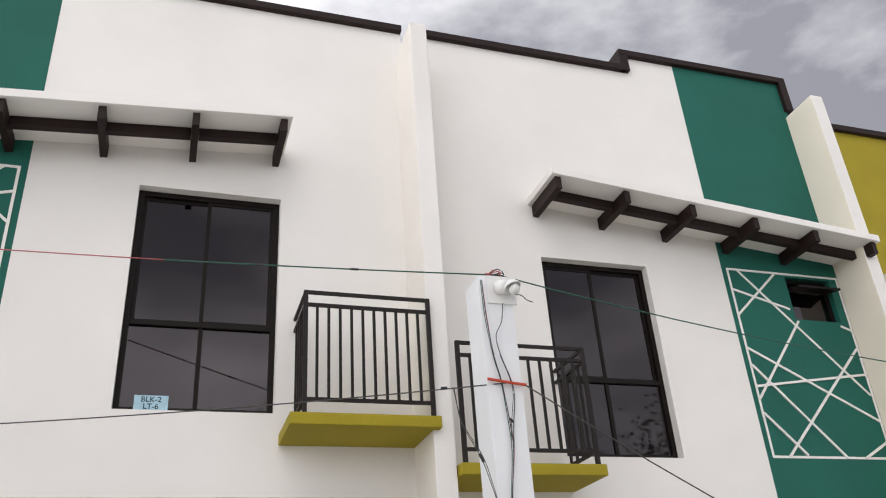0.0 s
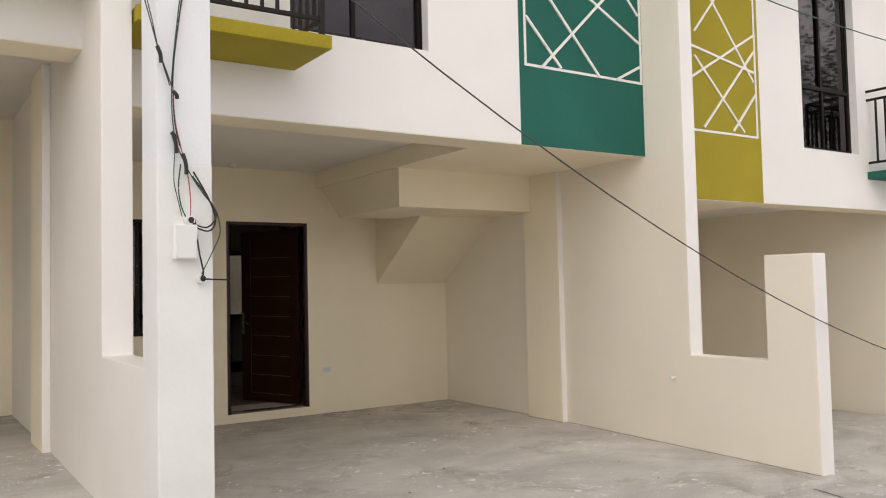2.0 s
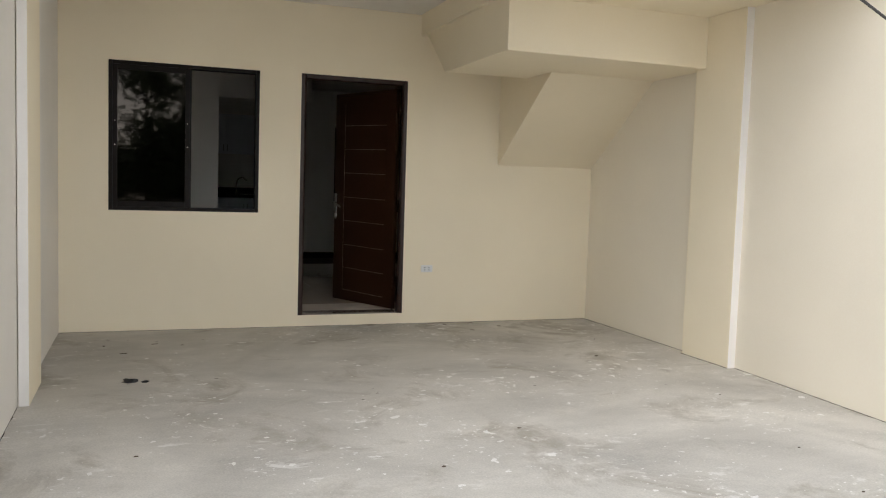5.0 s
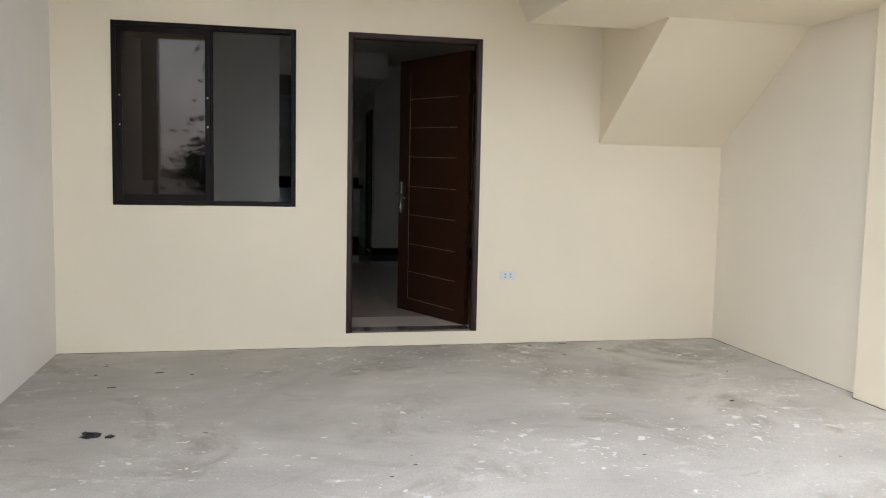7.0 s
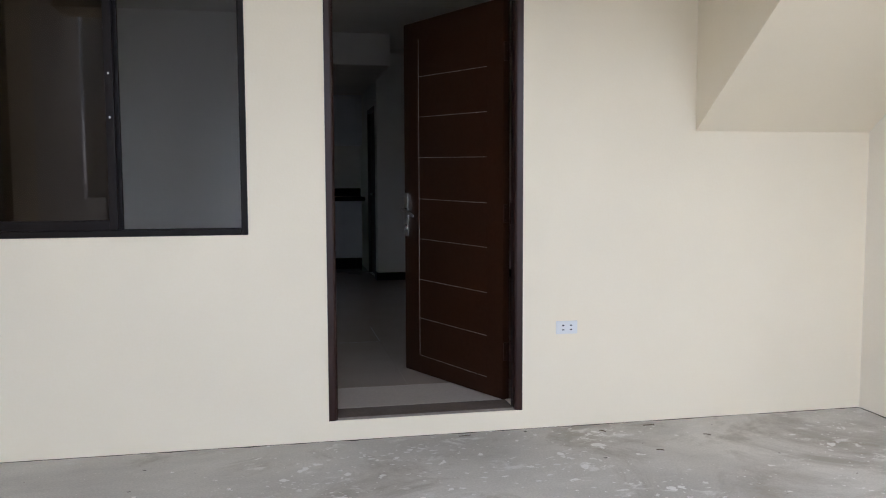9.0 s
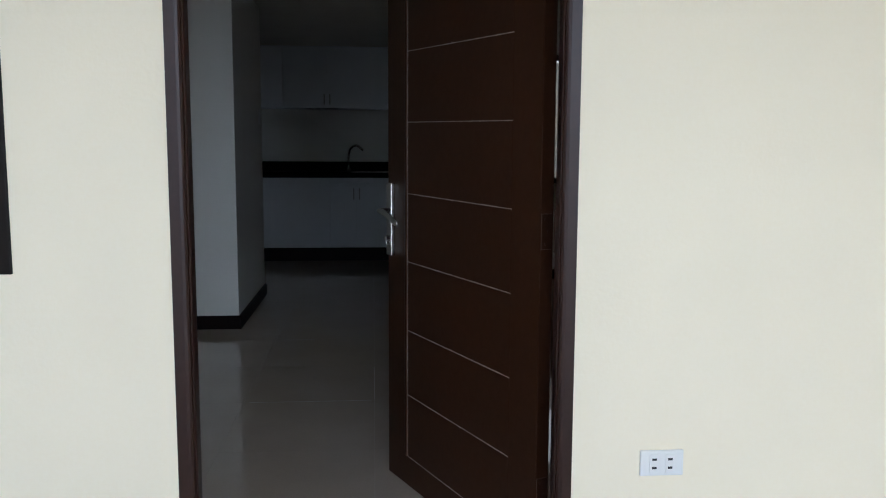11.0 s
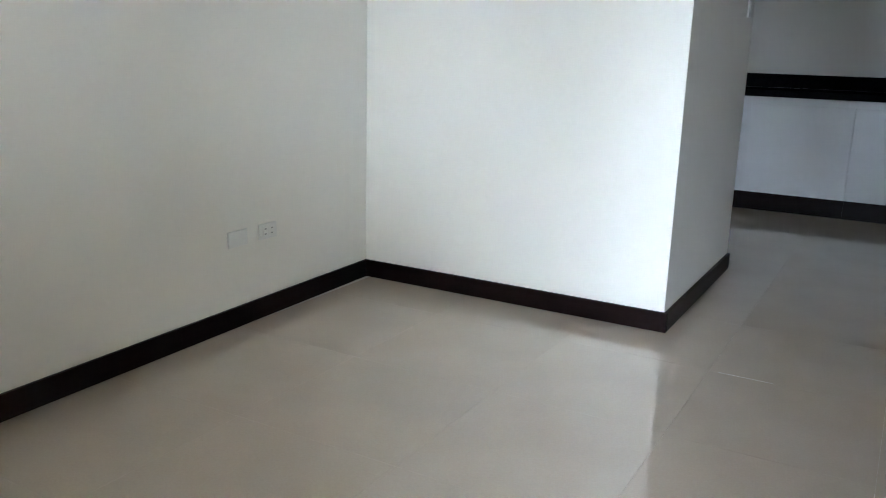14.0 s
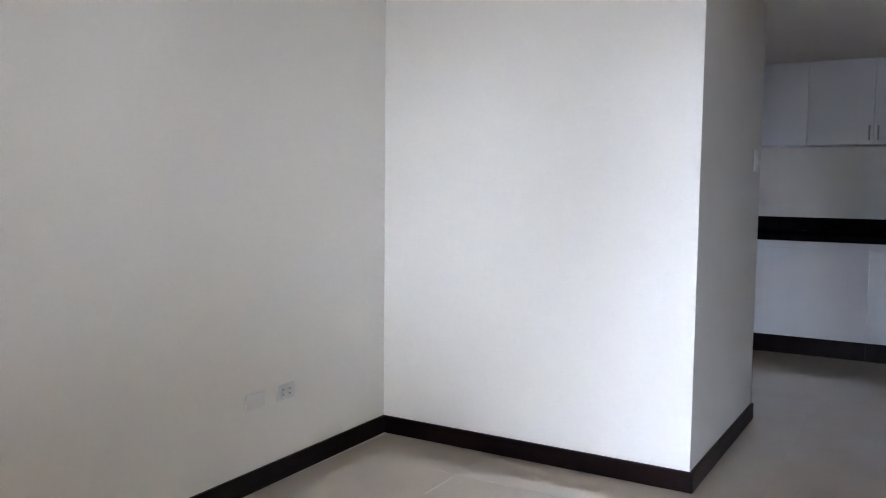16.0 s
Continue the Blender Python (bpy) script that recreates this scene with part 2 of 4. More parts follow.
GREENW = material("green_wire", (0.006, 0.08, 0.05), rough=0.5, var=0.1, bump=0.0)
GREYW = material("grey_wire", (0.055, 0.05, 0.045), rough=0.5, var=0.1, bump=0.0)
PAPER = material("lot_sign_paper", (0.42, 0.62, 0.72), rough=0.6, var=0.12, scale=14, bump=0.0)
INK = material("lot_sign_ink", (0.03, 0.07, 0.09), rough=0.6, var=0.1, bump=0.0)
BLUE = material("blue_plastic", (0.02, 0.12, 0.35), rough=0.4, var=0.1, bump=0.0)
LAND = material("dry_land", (0.16, 0.12, 0.08), rough=0.9, var=0.3, scale=0.15, grain=8, bump=0.2)


# ---- building helpers ----
def origin(ob):
    v = Vector((0, 0, 0))
    while ob is not None:
        v += ob.location
        ob = ob.parent
    return v


def thing(name, at, label, category, group="", kind="", parent=None):
    ob = new(name)
    ob.empty_display_size = 0.1
    if parent is not None:
        ob.parent = parent
        ob.location = Vector(at) - origin(parent)
        return ob
    ob.location = Vector(at)
    return tagged(ob, label, category, group, kind)


def part(name, bm, mat, parent=None, label="", smooth=False):
    """Links a bmesh, given in world metres, as one mesh object under a thing or a part."""
    bmesh.ops.recalc_face_normals(bm, faces=bm.faces)
    if parent is not None:
        bmesh.ops.translate(bm, verts=bm.verts, vec=-origin(parent))
    me = bpy.data.meshes.new(name)
    bm.to_mesh(me)
    bm.free()
    me.materials.append(mat)
    if smooth:
        for p in me.polygons:
            p.use_smooth = True
    ob = new(name, me)
    if parent is not None:
        ob.parent = parent
    if label:
        ob["label"] = label
    return ob


def structure(name, bm, mat, label, category="wall"):
    return tagged(part(name, bm, mat), label, category, "", "structure")


def box(x0, x1, y0, y1, z0, z1, bevel=0.0, bm=None):
    own = bmesh.new()
    bmesh.ops.create_cube(own, size=1)
    for v in own.verts:
        v.co = Vector((x0 + (x1 - x0) * (v.co.x + 0.5), y0 + (y1 - y0) * (v.co.y + 0.5), z0 + (z1 - z0) * (v.co.z + 0.5)))
    bmesh.ops.recalc_face_normals(own, faces=own.faces)
    if bevel:
        bmesh.ops.bevel(own, geom=own.edges[:], offset=bevel, segments=2, affect="EDGES", profile=0.6)
    return merge(bm, own)


def merge(bm, own):
    if bm is None:
        return own
    me = bpy.data.meshes.new("scratch")
    own.to_mesh(me)
    own.free()
    bm.from_mesh(me)
    bpy.data.meshes.remove(me)
    return bm


def prism(profile, a0, a1, axis="x", bevel=0.0, bm=None):
    """A profile of points in the plane across the axis, carried along it. x: (y, z); y: (x, z); z: (x, y)."""
    own = bmesh.new()
    order = {"x": lambda a, p: (a, p[0], p[1]), "y": lambda a, p: (p[0], a, p[1]), "z": lambda a, p: (p[0], p[1], a)}[axis]
    lo = [own.verts.new(order(a0, p)) for p in profile]
    hi = [own.verts.new(order(a1, p)) for p in profile]
    own.faces.new(lo)
    own.faces.new(hi[::-1])
    for i in range(len(profile)):
        j = (i + 1) % len(profile)
        own.faces.new((lo[i], hi[i], hi[j], lo[j]))
    bmesh.ops.recalc_face_normals(own, faces=own.faces)
    if bevel:
        bmesh.ops.bevel(own, geom=own.edges[:], offset=bevel, segments=2, affect="EDGES", profile=0.6)
    return merge(bm, own)


def tube(points, radius, sides=8, bm=None):
    """A round bar or cable along a line of points."""
    own = bmesh.new()
    pts = [Vector(p) for p in points]
    rings = []
    for i, p in enumerate(pts):
        d = (pts[min(i + 1, len(pts) - 1)] - pts[max(i - 1, 0)]).normalized()
        side = d.cross(Vector((0, 0, 1)))
        if side.length < 1e-3:
            side = d.cross(Vector((0, 1, 0)))
        side.normalize()
        up = side.cross(d)
        rings.append([own.verts.new(p + radius * (math.cos(a) * side + math.sin(a) * up)) for a in [2 * math.pi * k / sides for k in range(sides)]])
    for r, s in zip(rings, rings[1:]):
        for k in range(sides):
            own.faces.new((r[k], r[(k + 1) % sides], s[(k + 1) % sides], s[k]))
    own.faces.new(rings[0][::-1])
    own.faces.new(rings[-1])
    return merge(bm, own)


def curve_points(points, steps=8):
    """A smooth line through points (Catmull-Rom)."""
    p = [Vector(q) for q in points]
    p = [2 * p[0] - p[1]] + p + [2 * p[-1] - p[-2]]
    out = []
    for i in range(1, len(p) - 2):
        for k in range(steps):
            t = k / steps
            out.append(0.5 * ((2 * p[i]) + (p[i + 1] - p[i - 1]) * t + (2 * p[i - 1] - 5 * p[i] + 4 * p[i + 1] - p[i + 2]) * t * t
                              + (3 * p[i] - p[i - 1] - 3 * p[i + 1] + p[i + 2]) * t ** 3))
    out.append(p[-2])
    return out


def sagging(a, b, sag, steps=24):
    a, b = Vector(a), Vector(b)
    return [a.lerp(b, k / steps) - Vector((0, 0, sag * 4 * (k / steps) * (1 - k / steps))) for k in range(steps + 1)]


def holed(u0, u1, z0, z1, holes, d0, d1, axis="y"):
    """A wall with rectangular openings (u0, u1, z0, z1), d0 to d1 thick. axis y: u is x; axis x: u is y."""
    us = sorted({u0, u1, *[h[0] for h in holes], *[h[1] for h in holes]})
    zs = sorted({z0, z1, *[h[2] for h in holes], *[h[3] for h in holes]})
    us, zs = [u for u in us if u0 <= u <= u1], [z for z in zs if z0 <= z <= z1]
    solid = {(i, j): not any(h[0] < (us[i] + us[i + 1]) / 2 < h[1] and h[2] < (zs[j] + zs[j + 1]) / 2 < h[3] for h in holes)
             for i in range(len(us) - 1) for j in range(len(zs) - 1)}
    bm = bmesh.new()
    made = {}

    def v(i, j, d):
        if (i, j, d) not in made:
            made[i, j, d] = bm.verts.new((us[i], d, zs[j]) if axis == "y" else (d, us[i], zs[j]))
        return made[i, j, d]

    for (i, j), full in solid.items():
        if not full:
            continue
        for d in (d0, d1):
            bm.faces.new((v(i, j, d), v(i + 1, j, d), v(i + 1, j + 1, d), v(i, j + 1, d)))
        for di, dj, a, b in ((-1, 0, (0, 0), (0, 1)), (1, 0, (1, 0), (1, 1)), (0, -1, (0, 0), (1, 0)), (0, 1, (0, 1), (1, 1))):
            if not solid.get((i + di, j + dj), False):
                bm.faces.new((v(i + a[0], j + a[1], d0), v(i + b[0], j + b[1], d0), v(i + b[0], j + b[1], d1), v(i + a[0], j + a[1], d1)))
    return bm


# ---- the row of townhouses ----
class Unit:
    """One house of the row: mirrored about a party wall at x = axis (None: as it stands), raised by dz."""

    def __init__(self, axis, dz, paint, parent, word):
        self.axis, self.dz, self.paint, self.parent, self.word = axis, dz, paint, parent, word

    def x(self, v):
        return v if self.axis is None else 2 * self.axis - v

    def span(self, a, b):
        return sorted((self.x(a), self.x(b)))

    def box(self, x0, x1, y0, y1, z0, z1, bevel=0.0, bm=None):
        a, b = self.span(x0, x1)
        return box(a, b, y0, y1, z0 + self.dz, z1 + self.dz, bevel, bm)

    def wall(self, name, bm, mat, label):
        if self.parent is None:
            return structure(name, bm, mat, label)
        return part("wall", bm, mat, self.parent)


# x edges of the front: party walls, window, coloured strip
LEFT, RIGHT, STRIP, EDGE = -1.93, 2.9, 1.345, 2.9
FRONT = -3.51


def right_face(y):
    """Inner face of the right party wall, which runs a little askew."""
    return 2.897 + 0.0155 * y



def upper_window(u, x0, x1, z0, z1, name):
    """A tall bronze window: two sliding panes over two fixed ones, set back in its opening."""
    y0, y1 = FRONT + 0.09, FRONT + 0.15
    if u.parent is None:
        w = thing(name, (u.x((x0 + x1) / 2), y0, z0 + u.dz), "tall dark bronze aluminium window with tinted glass", "window", kind="structure")
    else:
        w = thing("window", (u.x((x0 + x1) / 2), y0, z0 + u.dz), "", "", parent=u.parent)
    zt, xm, f = z0 + 0.377 * (z1 - z0), (x0 + x1) / 2 + u.mullion, 0.045
    fr = u.box(x0, x0 + f, y0, y1, z0, z1)
    u.box(x1 - f, x1, y0, y1, z0, z1, 0, fr)
    u.box(x0 + f, x1 - f, y0, y1, z0, z0 + f, 0, fr)
    u.box(x0 + f, x1 - f, y0, y1, z1 - f, z1, 0, fr)
    u.box(x0 + f, x1 - f, y0 - 0.008, y1, zt - 0.02, zt + 0.02, 0.004, fr)
    u.box(xm - 0.018, xm + 0.018, y0 + 0.004, y1, z0 + f, zt - 0.02, 0.004, fr)
    part("window_frame", fr, BRONZE, w)
    for k, (a, b) in enumerate(((x0 + f, xm + 0.02), (xm - 0.02, x1 - f))):
        yy = y0 + 0.012 + 0.022 * k
        sash = u.box(a, a + 0.032, yy, yy + 0.02, zt + 0.02, z1 - f)
        u.box(b - 0.032, b, yy, yy + 0.02, zt + 0.02, z1 - f, 0, sash)
        u.box(a + 0.032, b - 0.032, yy, yy + 0.02, zt + 0.02, zt + 0.045, 0, sash)
        u.box(a + 0.032, b - 0.032, yy, yy + 0.02, z1 - f - 0.03, z1 - f, 0, sash)
        part("sash", sash, BRONZE, w)
        part("pane", u.box(a + 0.03, b - 0.03, yy + 0.008, yy + 0.012, zt + 0.04, z1 - f - 0.02), GLASS, w)
    for a, b in ((x0 + f, xm - 0.018), (xm + 0.018, x1 - f)):
        part("pane", u.box(a, b, y0 + 0.02, y0 + 0.025, z0 + f, zt - 0.02), GLASS, w)
    return w


def balcony(u, x0, x1, group):
    """A thin mustard slab with a dark iron railing of square bars."""
    zs, zt, yf = 2.99 + u.slab_dz, 3.08 + u.slab_dz, -4.12
    if u.parent is None:
        b = thing("balcony", (u.x((x0 + x1) / 2), FRONT, zs + u.dz), "mustard balcony slab with dark iron bar railing", "balcony", group)
    else:
        b = thing("balcony", (u.x((x0 + x1) / 2), FRONT, zs + u.dz), "", "", parent=u.parent)
    part("slab", u.box(x0, x1, yf, FRONT - 0.001, zs, zt, 0.008), u.slab_paint, b)
    s, xa, xb, ya = 0.034, x0 + 0.05, x1 - u.inset, yf + 0.05
    for x in (xa, xb):
        part("post", u.box(x - s / 2, x + s / 2, ya - s / 2, ya + s / 2, zt, zt + 0.99, 0.003), IRON, b)
    for z in (0.125, 0.885, 0.99):
        part("rail", u.box(xa + s / 2, xb - s / 2, ya - 0.013, ya + 0.013, zt + z - 0.028, zt + z, 0.003), IRON, b)
        for x in (xb,):
            part("rail", u.box(x - 0.013, x + 0.013, ya + s / 2, FRONT - 0.002, zt + z - 0.028, zt + z, 0.003), IRON, b)
    n = 10
    for k in range(n):
        x = xa + (xb - xa) * (k + 1) / (n + 1)
        part("bar", u.box(x - 0.01, x + 0.01, ya - 0.01, ya + 0.01, zt + 0.125, zt + 0.857), IRON, b)
    for x in (xb,):
        for k in range(4):
            y = ya + (FRONT - ya) * (k + 1) / 5
            part("bar", u.box(x - 0.01, x + 0.01, y - 0.01, y + 0.01, zt + 0.125, zt + 0.857), IRON, b)
    return b


def canopy(u, x0, x1, z0, z1, group):
    """A thin white roof slab that falls along the front, on dark rafters and a cross beam."""
    yf = -4.113
    if u.parent is None:
        c = thing("window_canopy", (u.x((x0 + x1) / 2), FRONT, z1 + u.dz), "sloping white canopy on dark brown rafters", "canopy", group)
    else:
        c = thing("window_canopy", (u.x((x0 + x1) / 2), FRONT, z1 + u.dz), "", "", parent=u.parent)

    def bar(a, b, y0, y1, drop0, drop1, bevel=0.004):
        za, zb = z0 + (z1 - z0) * (a - x0) / (x1 - x0), z0 + (z1 - z0) * (b - x0) / (x1 - x0)
        prof = [(u.x(a), za + u.dz - drop1), (u.x(b), zb + u.dz - drop1), (u.x(b), zb + u.dz - drop0), (u.x(a), za + u.dz - drop0)]
        return prism(prof, y0, y1, "y", bevel)

    part("roof_slab", bar(x0 - 0.04, x1 + 0.04, yf, FRONT - 0.001, -0.04, 0.035, 0.006), WHITE, c)
    n = 6
    for k in range(n):
        x = x0 + 0.03 + (x1 - x0 - 0.06) * k / (n - 1)
        part("rafter", bar(x - 0.03, x + 0.03, yf + 0.035, FRONT - 0.002, 0.037, 0.165), DARKRED, c)
    for k in range(n - 1):
        a = x0 + 0.06 + (x1 - x0 - 0.06) * k / (n - 1)
        b = x0 + (x1 - x0 - 0.06) * (k + 1) / (n - 1)
        part("cross_beam", bar(a + 0.002, b - 0.002, -3.86, -3.79, 0.038, 0.125), DARKRED, c)
    return c


GREEN_LINES = [(0.08, 1.0, 0.98, 0.33), (0.41, 0.99, 0.01, 0.74), (0.01, 0.88, 0.47, 0.79), (0.91, 0.71, 0.99, 0.69), (0.52, 0.72, 0.01, 0.29),
               (0.01, 0.55, 0.99, 0.19), (0.01, 0.46, 0.61, 0.0), (0.01, 0.35, 0.99, 0.44), (0.98, 0.58, 0.13, 0.0), (0.01, 0.21, 0.28, 0.01), (0.77, 0.0, 0.99, 0.08)]
MUSTARD_LINES = [(0.62, 0.99, 0.99, 0.75), (0.91, 0.99, 0.32, 0.51), (0.55, 0.82, 0.99, 0.88), (0.5, 0.7, 0.97, 0.3), (0.1, 0.45, 0.98, 0.35),
                 (0.98, 0.55, 0.1, 0.2), (0.31, 0.38, 0.84, 0.02), (0.98, 0.46, 0.39, 0.02), (0.99, 0.23, 0.72, 0.02)]


def line_panel(u, x0, x1, z0, z1, lines, group):
    """A pattern of narrow white mouldings in a rectangle on the coloured strip."""
    if u.parent is None:
        p = thing("wall_ornament", (u.x((x0 + x1) / 2), FRONT, z0 + u.dz), "white criss-cross mouldings on the green strip", "wall ornament", group)
    else:
        p = thing("wall_ornament", (u.x((x0 + x1) / 2), FRONT, z0 + u.dz), "", "", parent=u.parent)
    a, b = u.span(x0, x1)
    w = 0.0115
    for k, seg in enumerate([(0, 0, 1, 0), (0, 1, 1, 1), (0, 0, 0, 1), (1, 0, 1, 1)] + lines):
        pa = Vector((a + (b - a) * seg[0], z0 + u.dz + (z1 - z0) * seg[1]))
        pb = Vector((a + (b - a) * seg[2], z0 + u.dz + (z1 - z0) * seg[3]))
        d = (pb - pa).normalized()
        s = Vector((-d.y, d.x)) * w
        e = d * w * 0.6
        prof = [tuple(pa - e + s), tuple(pb + e + s), tuple(pb + e - s), tuple(pa - e - s)]
        part("moulding", prism(prof, FRONT - 0.007 - 0.0008 * k, FRONT - 0.001, "y"), WHITE, p)
    return p


def awning_vent(u, x0, x1, z0, z1, tilt):
    """A small bronze awning window high in the strip, its sash pushed out."""
    if u.parent is None:
        w = thing("window_small", (u.x((x0 + x1) / 2), FRONT + 0.06, z0 + u.dz), "small dark bronze awning window pushed open", "window", kind="structure")
    else:
        w = thing("window_small", (u.x((x0 + x1) / 2), FRONT + 0.06, z0 + u.dz), "", "", parent=u.parent)
    y0, f = FRONT + 0.06, 0.03
    fr = u.box(x0, x0 + f, y0, y0 + 0.05, z0, z1)
    u.box(x1 - f, x1, y0, y0 + 0.05, z0, z1, 0, fr)
    u.box(x0 + f, x1 - f, y0, y0 + 0.05, z0, z0 + f, 0, fr)
    u.box(x0 + f, x1 - f, y0, y0 + 0.05, z1 - f, z1, 0, fr)
    part("window_frame", fr, BRONZE, w)
    zm = z0 + 0.72 * (z1 - z0)
    c, s, h = math.cos(tilt), math.sin(tilt), 0.24
    prof = [(y0, zm + u.dz), (y0 - h * c, zm - h * s * 0.35 + u.dz), (y0 - h * c, zm - h * s * 0.35 + 0.022 + u.dz), (y0, zm + 0.022 + u.dz)]
    a, b = u.span(x0 + 0.02, x1 - 0.02)
    part("sash", prism(prof, a, b, "x"), BRONZE, w)
    part("pane", u.box(x0 + f, x1 - f, y0 + 0.03, y0 + 0.034, z0 + f, z1 - f), GLASS, w)
    return w


def front(u, coping_low, coping_high, step_x, lines, group):
    """The upper storey's front wall with its window, strip, vent, coping, canopy and balcony."""
    d = u.dz
    win = u.window
    vent = (2.13, 2.71, 4.77, 5.26)
    cream_hole = [(*u.span(win[0], win[1]), win[2] + d, win[3] + d)]
    strip_hole = [(*u.span(vent[0], vent[1]), vent[2] + d, vent[3] + d)]
    z0 = 2.63 + d
    a, b = u.span(LEFT, STRIP)
    u.wall("wall_front_upper", holed(a, b, z0, coping_low - 0.08, cream_hole, FRONT, FRONT + 0.15), WHITE, "plain cream upper front wall above the carport")
    a, b = u.span(STRIP, u.edge)
    u.wall("wall_front_strip", holed(a, b, z0, coping_low - 0.08, strip_hole, FRONT - 0.002, FRONT + 0.15), u.paint, "painted vertical strip of the front wall")
    a, b = u.span(step_x, STRIP)
    u.wall("wall_parapet", box(a, b, FRONT, FRONT + 0.15, coping_low - 0.08, coping_high - 0.08), WHITE, "cream parapet wall under dark coping")
    a, b = u.span(STRIP, u.edge)
    u.wall("wall_parapet", box(a, b, FRONT - 0.002, FRONT + 0.15, coping_low - 0.08, coping_high - 0.08), u.paint, "painted parapet wall under dark coping")
    edge = box(*u.span(LEFT, step_x), FRONT - 0.06, FRONT + 0.2, coping_low - 0.08, coping_low, 0.006)
    box(*u.span(step_x - 0.06, u.edge - 0.05), FRONT - 0.06, FRONT + 0.2, coping_high - 0.08, coping_high, 0.006, edge)
    box(*u.span(step_x - 0.06, step_x + 0.05), FRONT - 0.058, FRONT + 0.2, coping_low - 0.08, coping_high - 0.08, 0.006, edge)
    box(*u.span(u.edge - 0.05, u.edge + 0.05), FRONT - 0.058, FRONT + 0.2, coping_high - 0.5, coping_high, 0.006, edge)
    if u.parent is None:
        structure("trim", edge, DARKRED, "dark brown coping along the stepped parapet", "coping")
    else:
        part("coping", edge, DARKRED, u.parent)
    upper_window(u, *win, "window_2")
    awning_vent(u, *vent, 0.5)
    line_panel(u, 1.41, 2.82, 3.32, 5.295, lines, group)
    canopy(u, u.canopy[2], u.canopy[3], u.canopy[0], u.canopy[1], group)
    balcony(u, -1.92, u.balcony_end, group)


def shell(u):
    """What closes the upper storey: floor slab, back wall and roof, seen dimly through the glass."""
    a, b = u.span(LEFT, RIGHT)
    u.wall("wall_upper_back", box(a, b, 0.6, 0.75, 3.0 + u.dz, 6.9 + u.dz), INNER, "plain back wall of the upper room")
    roof = box(a, b, FRONT + 0.15, 8.0, 6.6 + u.dz, 6.7 + u.dz)
    if u.parent is None:
        structure("roof", roof, CEILING, "flat roof behind the parapet", "roof")
    else:
        part("roof", roof, CEILING, u.parent)


def carport_ceiling(u):
    """Recessed ceiling with a drop beam along the front and a lower bay beside it, one mesh."""
    bm = u.box(LEFT, 1.085, -3.13, 0.0, 2.83, 3.0)
    u.box(LEFT, 1.085, FRONT + 0.151, -3.13, 2.632, 3.0, 0, bm)
    u.box(1.085, u.edge, FRONT + 0.151, 0.0, 2.64, 3.0, 0, bm)
    u.box(LEFT, u.edge, FRONT + 0.004, FRONT + 0.151, 2.624, 2.629, 0, bm)
    if u.parent is None:
        structure("ceiling", bm, CREAM, "cream carport ceiling with drop beam", "ceiling")
    else:
        part("ceiling", bm, CREAM, u.parent)
    skim = u.box(LEFT + 0.01, 1.075, -3.12, -0.01, 2.824, 2.8299)
    if u.parent is None:
        structure("ceiling_panel", skim, CEILING, "pale grey painted ceiling field", "ceiling")
    else:
        part("ceiling_panel", skim, CEILING, u.parent)


def lighten_street_faces(ob):
    """Puts the brighter light on street-facing ends into their colour, with the front's white."""
    ob.data.materials.append(WHITE)
    for face in ob.data.polygons:
        if face.normal.y < -0.6:
            face.material_index = 1
    return ob


def divider(name, x0, x1, zb, sill, post, top, label, pier, fin=-4.04, paint=None):
    """A party wall that carries on as a fin up the front and as a low wall with a gap and an end pier."""
    y_end = pier
    prof = [(0.148, zb), (y_end, zb), (y_end, post), (-4.75, post), (-4.75, sill), (fin, sill), (fin, top), (-3.2, top), (-3.2, 6.6), (0.148, 6.6)]
    if post <= sill:
        prof = prof[:2] + [(y_end, sill)] + prof[5:]
    wall = structure(name, prism(prof, x0, x1, "x", 0.01), paint or WALLWHITE, label)
    return lighten_street_faces(wall)


main = Unit(None, 0.0, GREEN, None, "middle")
main.window = (-0.73, 0.433, 3.295, 5.233)
main.balcony_end, Unit.inset = -0.705, 0.05
Unit.slab_dz = 0.0
main.slab_paint, main.canopy = MUSTARD, (5.84, 5.5, -0.76, 2.91)
Unit.edge, Unit.mullion, main.mullion = EDGE, 0.0, -0.03
house_a = thing("townhouse", (-4.4, FRONT, 0.32), "cream neighbouring townhouse with green strip and balcony", "house", "row of townhouses")
left_unit = Unit(-1.985, 0.32, GREEN, house_a, "upper")
left_unit.window, left_unit.balcony_end = (-0.73, 0.47, 3.277, 5.25), -0.77
left_unit.inset, left_unit.slab_dz = 0.11, 0.03
left_unit.slab_paint, left_unit.canopy = MUSTARD, (5.76, 5.48, -0.7, 3.0)
house_b = thing("townhouse", (5.4, FRONT, -0.37), "cream neighbouring townhouse with mustard strip", "house", "row of townhouses")
right_unit = Unit(2.99, -0.37, MUSTARD, house_b, "lower")
right_unit.window, right_unit.balcony_end = (-0.545, 0.567, 3.28, 5.226), -0.705
right_unit.slab_paint, right_unit.canopy, right_unit.edge = GREEN, (5.84, 5.5, -0.76, 2.9), 3.03

front(main, 7.86, 8.09, 0.66, GREEN_LINES, "row of fronts")
front(left_unit, 7.86, 8.09, 0.66, [(1 - a, b, 1 - c, e) for a, b, c, e in GREEN_LINES], "row of fronts")
front(right_unit, 7.26, 7.48, 0.4, MUSTARD_LINES, "row of fronts")
for u in (main, left_unit, right_unit):
    shell(u)
    carport_ceiling(u)

